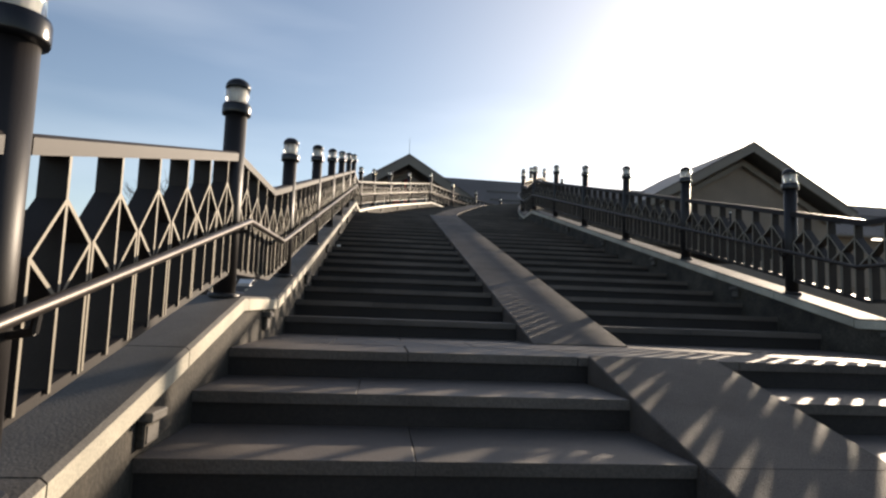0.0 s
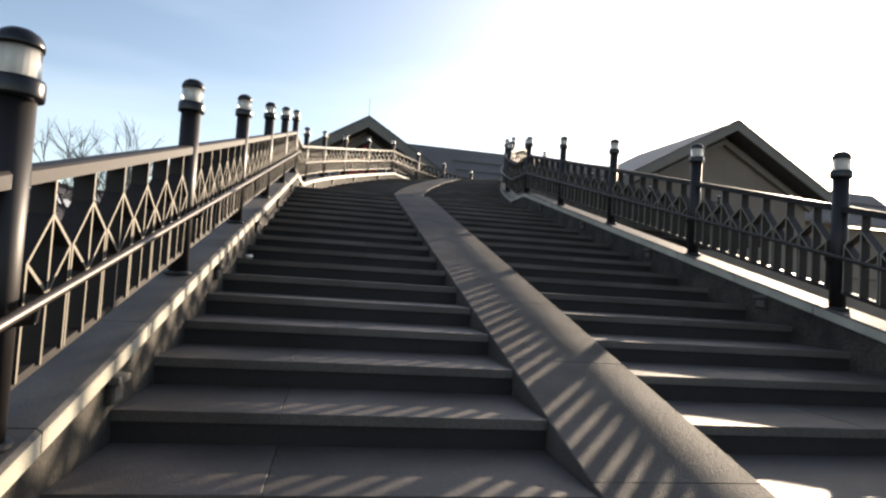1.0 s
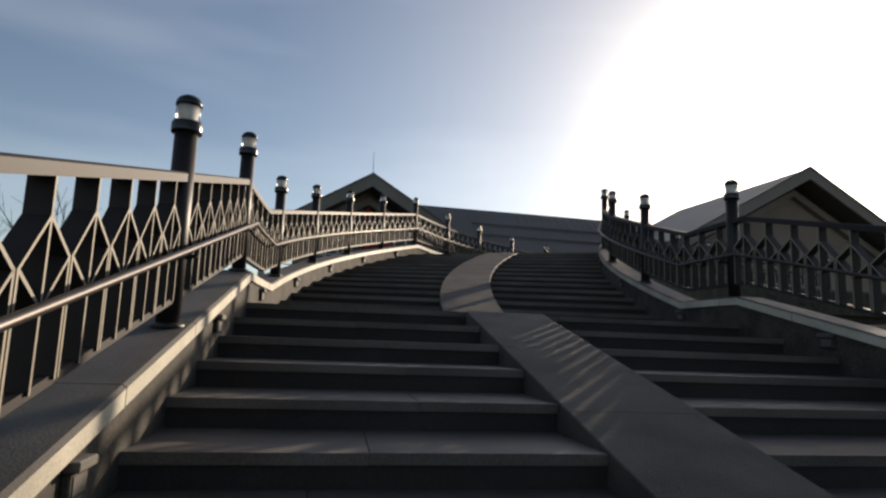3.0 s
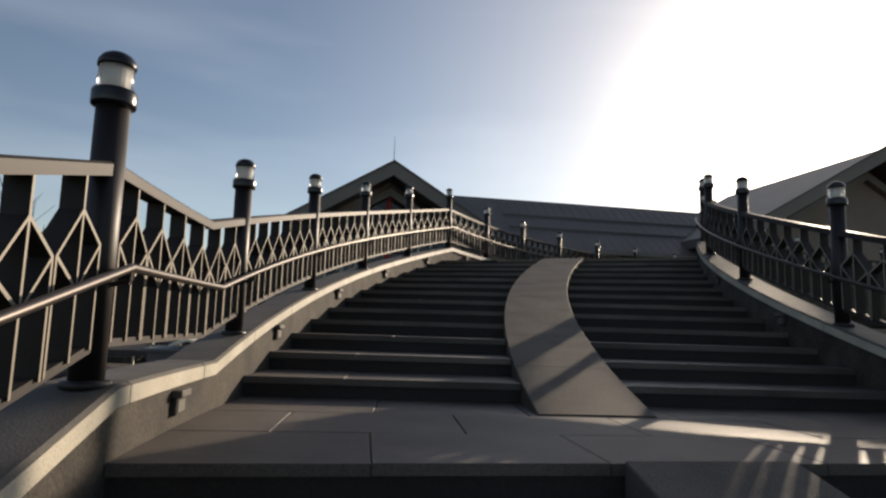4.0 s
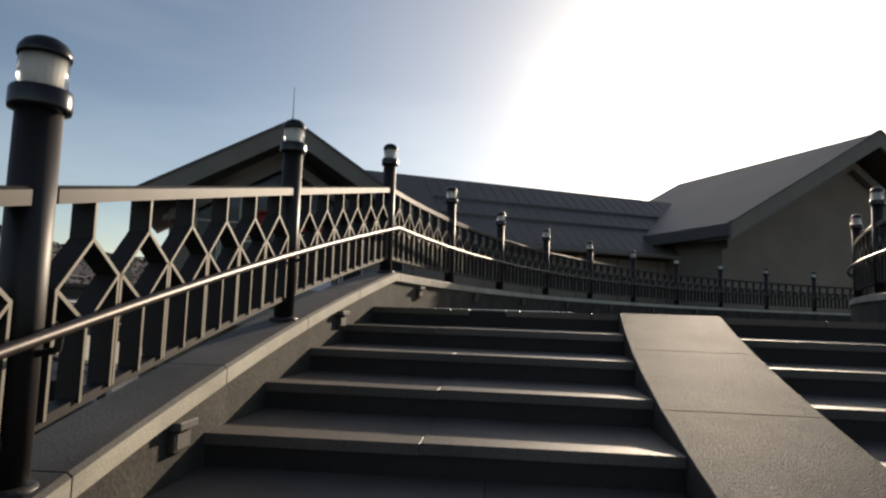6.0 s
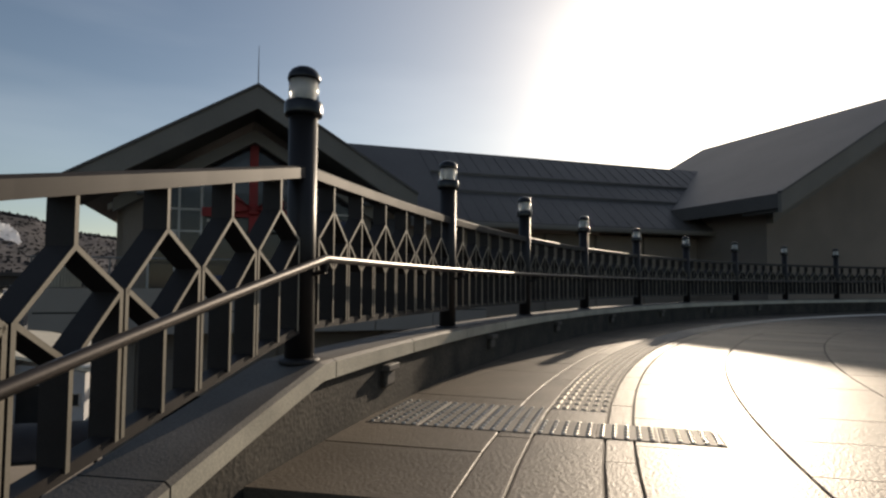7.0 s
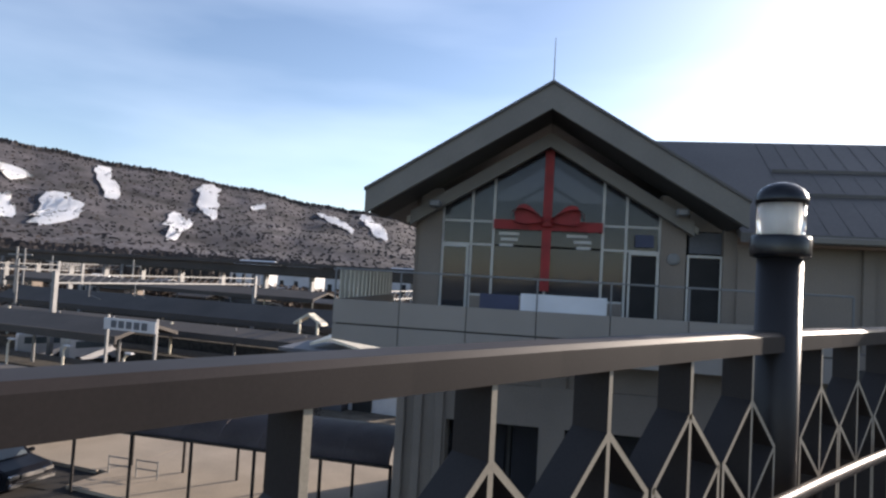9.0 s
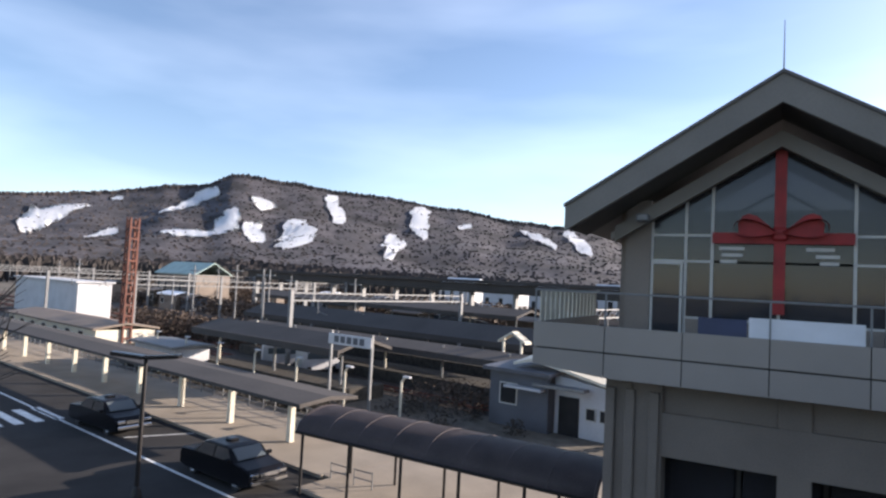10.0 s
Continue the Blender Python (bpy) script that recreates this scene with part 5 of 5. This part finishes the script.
def catenary(a, b0, b1, h):
    """Two line masts with a lattice beam between them."""
    ob = tagged(yard("catenary_gantry"), "grey steel overhead line gantry over the tracks", "gantry", "overhead line gantries")
    for b in (b0, b1):
        part("mast", box(bmesh.new(), a - 0.16, a + 0.16, b - 0.16, b + 0.16, 0, h + 0.9), M_GALV, ob)
    bm = bmesh.new()
    box(bm, a - 0.05, a + 0.05, b0, b1, h - 0.06, h + 0.06)
    box(bm, a - 0.05, a + 0.05, b0, b1, h + 0.6, h + 0.7)
    n = int((b1 - b0) / 0.9)
    for k in range(n):
        y = b0 + (b1 - b0) * k / n
        tube(bm, (a, y, h), (a, y + (b1 - b0) / n, h + 0.65), 0.035, seg=4)
    part("beam", bm, M_GALV, ob)
    for b in (b0 + 3, b0 + 7.5):
        if b < b1:
            bm = tube(bmesh.new(), (a, b, h), (a, b, h - 1.1), 0.05, seg=5)
            tube(bm, (a, b, h - 0.9), (a + 1.2, b, h - 1.2), 0.03, seg=5)
            part("dropper", bm, M_GALV, ob)
    return ob


for a, b0, b1, h in ((-19, 19, 43, 5.8), (-45, 18, 43, 6.0), (-70, 18, 44, 6.0), (-95, 18, 44, 6.2), (-120, 18, 44, 6.2), (3, 26, 43, 5.8), (-58, 50, 61, 6.0), (-84, 46, 60, 6.2)):
    catenary(a, b0, b1, h)
rng = random.Random(21)
for k in range(26):
    a, b = rng.uniform(-110, 10), rng.uniform(26, 95)
    h = rng.uniform(6.5, 9.0)
    ob = tagged(yard("line_mast", Matrix.Translation((a, b, 0))), "grey steel line mast beside the tracks", "mast", "line masts")
    part("pole", tube(bmesh.new(), (0, 0, 0), (0, 0, h), 0.14, 0.1, 8), M_GALV, ob)
    part("cross_arm", box(bmesh.new(), -1.3, 1.3, -0.05, 0.05, h - 0.9, h - 0.75), M_GALV, ob)
for k in range(7):
    a = -27 + 4.6 * k
    ob = tagged(yard("yard_lamp", Matrix.Translation((a, 11.7, 0))), "short pale platform lamp with bent arm", "lamp", "platform lamps")
    bm = tube(bmesh.new(), (0, 0, 0), (0, 0, 2.4), 0.07, seg=8)
    tube(bm, (0, 0, 2.4), (0.5, -0.2, 2.75), 0.06, seg=8)
    part("pole", bm, M_CREAM, ob)
    part("head", box(bmesh.new(), 0.35, 0.85, -0.35, -0.1, 2.7, 2.8, 0.02), M_PALE, ob)


def van(a, b, turned):
    ob = tagged(yard("van", pose(a, b, 0.03, 0, 0, turned)), "small white van parked in the yard", "van", "parked vans")
    bm = sheet(bmesh.new(), [(-1.7, 0.3), (1.7, 0.3), (1.7, 0.9), (1.45, 1.1), (1.1, 1.8), (-1.65, 1.85), (-1.7, 1.6)], -0.75, 0.75)
    part("body", bm, M_PALE, ob)
    part("windscreen", sheet(bmesh.new(), [(1.13, 1.76), (1.44, 1.14), (1.47, 1.15), (1.16, 1.78)], -0.65, 0.65), M_CARGLASS, ob)
    for sy in (-1, 1):
        part("side_window", box(bmesh.new(), -1.3, 1.0, sy * 0.75 - 0.01, sy * 0.75 + 0.01, 1.15, 1.65), M_CARGLASS, ob)
        for x in (-1.1, 1.1):
            m = Matrix.Translation((x, sy * 0.68, 0.28)) @ Matrix.Rotation(math.pi / 2, 4, "X")
            part("wheel", lathe(bmesh.new(), [(0.1, -0.08), (0.27, -0.08), (0.28, 0), (0.27, 0.08), (0.1, 0.08)], 14, m), M_TYRE, ob)
    return ob


van(-20.5, 19.6, 60)
van(-16.5, 20.2, 75)
van(-105, 16, 10)

# low shrubs along the verge and beside the shops
def shrub(a, b, r, seed):
    rng = random.Random(seed)
    verts, faces = [], []
    for k in range(240):
        t, f = rng.uniform(0, 2 * math.pi), rng.uniform(0.2, 1.0)
        z = rng.uniform(0.05, 1.0)
        p = Vector((r * f * math.cos(t) * (1.1 - z * 0.5), r * f * math.sin(t) * (1.1 - z * 0.5), r * z * 1.1))
        n = len(verts)
        for _ in range(3):
            verts.append(p + Vector((rng.uniform(-1, 1), rng.uniform(-1, 1), rng.uniform(-0.6, 1))) * r * 0.16)
        faces.append((n, n + 1, n + 2))
    ob = mesh_object("shrub", verts, faces, M_HEDGE)
    ob.matrix_basis = YD @ Matrix.Translation((a, b, 0))
    return tagged(ob, "dark leafless winter shrub", "shrub", "shrubs in the yard")


def hedge(a0, a1, b0, b1, h, seed, label, mat=M_HEDGE, dense=90, leaf=0.16):
    """A clipped, twiggy winter hedge: short blades over a low mass."""
    rng = random.Random(seed)
    verts, faces = [], []
    for k in range(int((a1 - a0) * dense)):
        p = Vector((rng.uniform(a0, a1), rng.uniform(b0, b1), rng.uniform(0, h)))
        n = len(verts)
        for _ in range(3):
            verts.append(p + Vector((rng.uniform(-1, 1), rng.uniform(-1, 1), rng.uniform(-0.6, 1))) * leaf)
        faces.append((n, n + 1, n + 2))
    ob = mesh_object("hedge", verts, faces, mat)
    ob.matrix_basis = YD
    return tagged(ob, label, "hedge", kind="stuff")


hedge(-28, 1.5, 9.2, 10.0, 0.75, 71, "low dark winter hedge behind the pavement")
hedge(-3.0, 3.0, 13.2, 16.0, 1.3, 72, "brown leafless shrubs beside the shop")
for k in range(22):
    shrub(-32 + 1.9 * k + rng.uniform(-0.5, 0.5), rng.uniform(9.4, 11.4) if k % 2 else rng.uniform(14.5, 16.5) * (1 if k > 14 else 0.68), rng.uniform(0.5, 1.0), 40 + k)

# brown brush and clutter between and behind the tracks
hedge(-60, -26, 22.0, 26.5, 2.6, 73, "tall brown leafless brush beside the tracks", M_BRUSH, 160, 0.32)
hedge(-130, 12, 46.0, 58.0, 2.4, 74, "brown winter brush behind the platforms", M_BRUSH, 110, 0.4)
hedge(-150, 20, 70.0, 92.0, 4.0, 75, "dark brown thicket beyond the raised passage", M_BRUSH, 130, 0.6)
hedge(-3.0, 2.2, 16.2, 20.0, 1.6, 76, "brown brush in front of the trackside shop", M_BRUSH, 300, 0.14)
rng = random.Random(33)
for k in range(26):
    a, b, w, h = rng.uniform(-120, 5), rng.choice((46, 52, 58, 70, 78, 86)) + rng.uniform(-2, 2), rng.uniform(2.5, 7.0), rng.uniform(2.2, 4.5)
    block_house("trackside_shed", a, a + w, b, b + 3.5, h, rng.choice((M_SLATE, M_BROWNROOF, M_KERB, M_PLATROOF)), rng.choice((M_PLATROOF, M_BROWNROOF, M_GALV, M_SNOW)), "small dark trackside shed in the rail yard", 0.5)
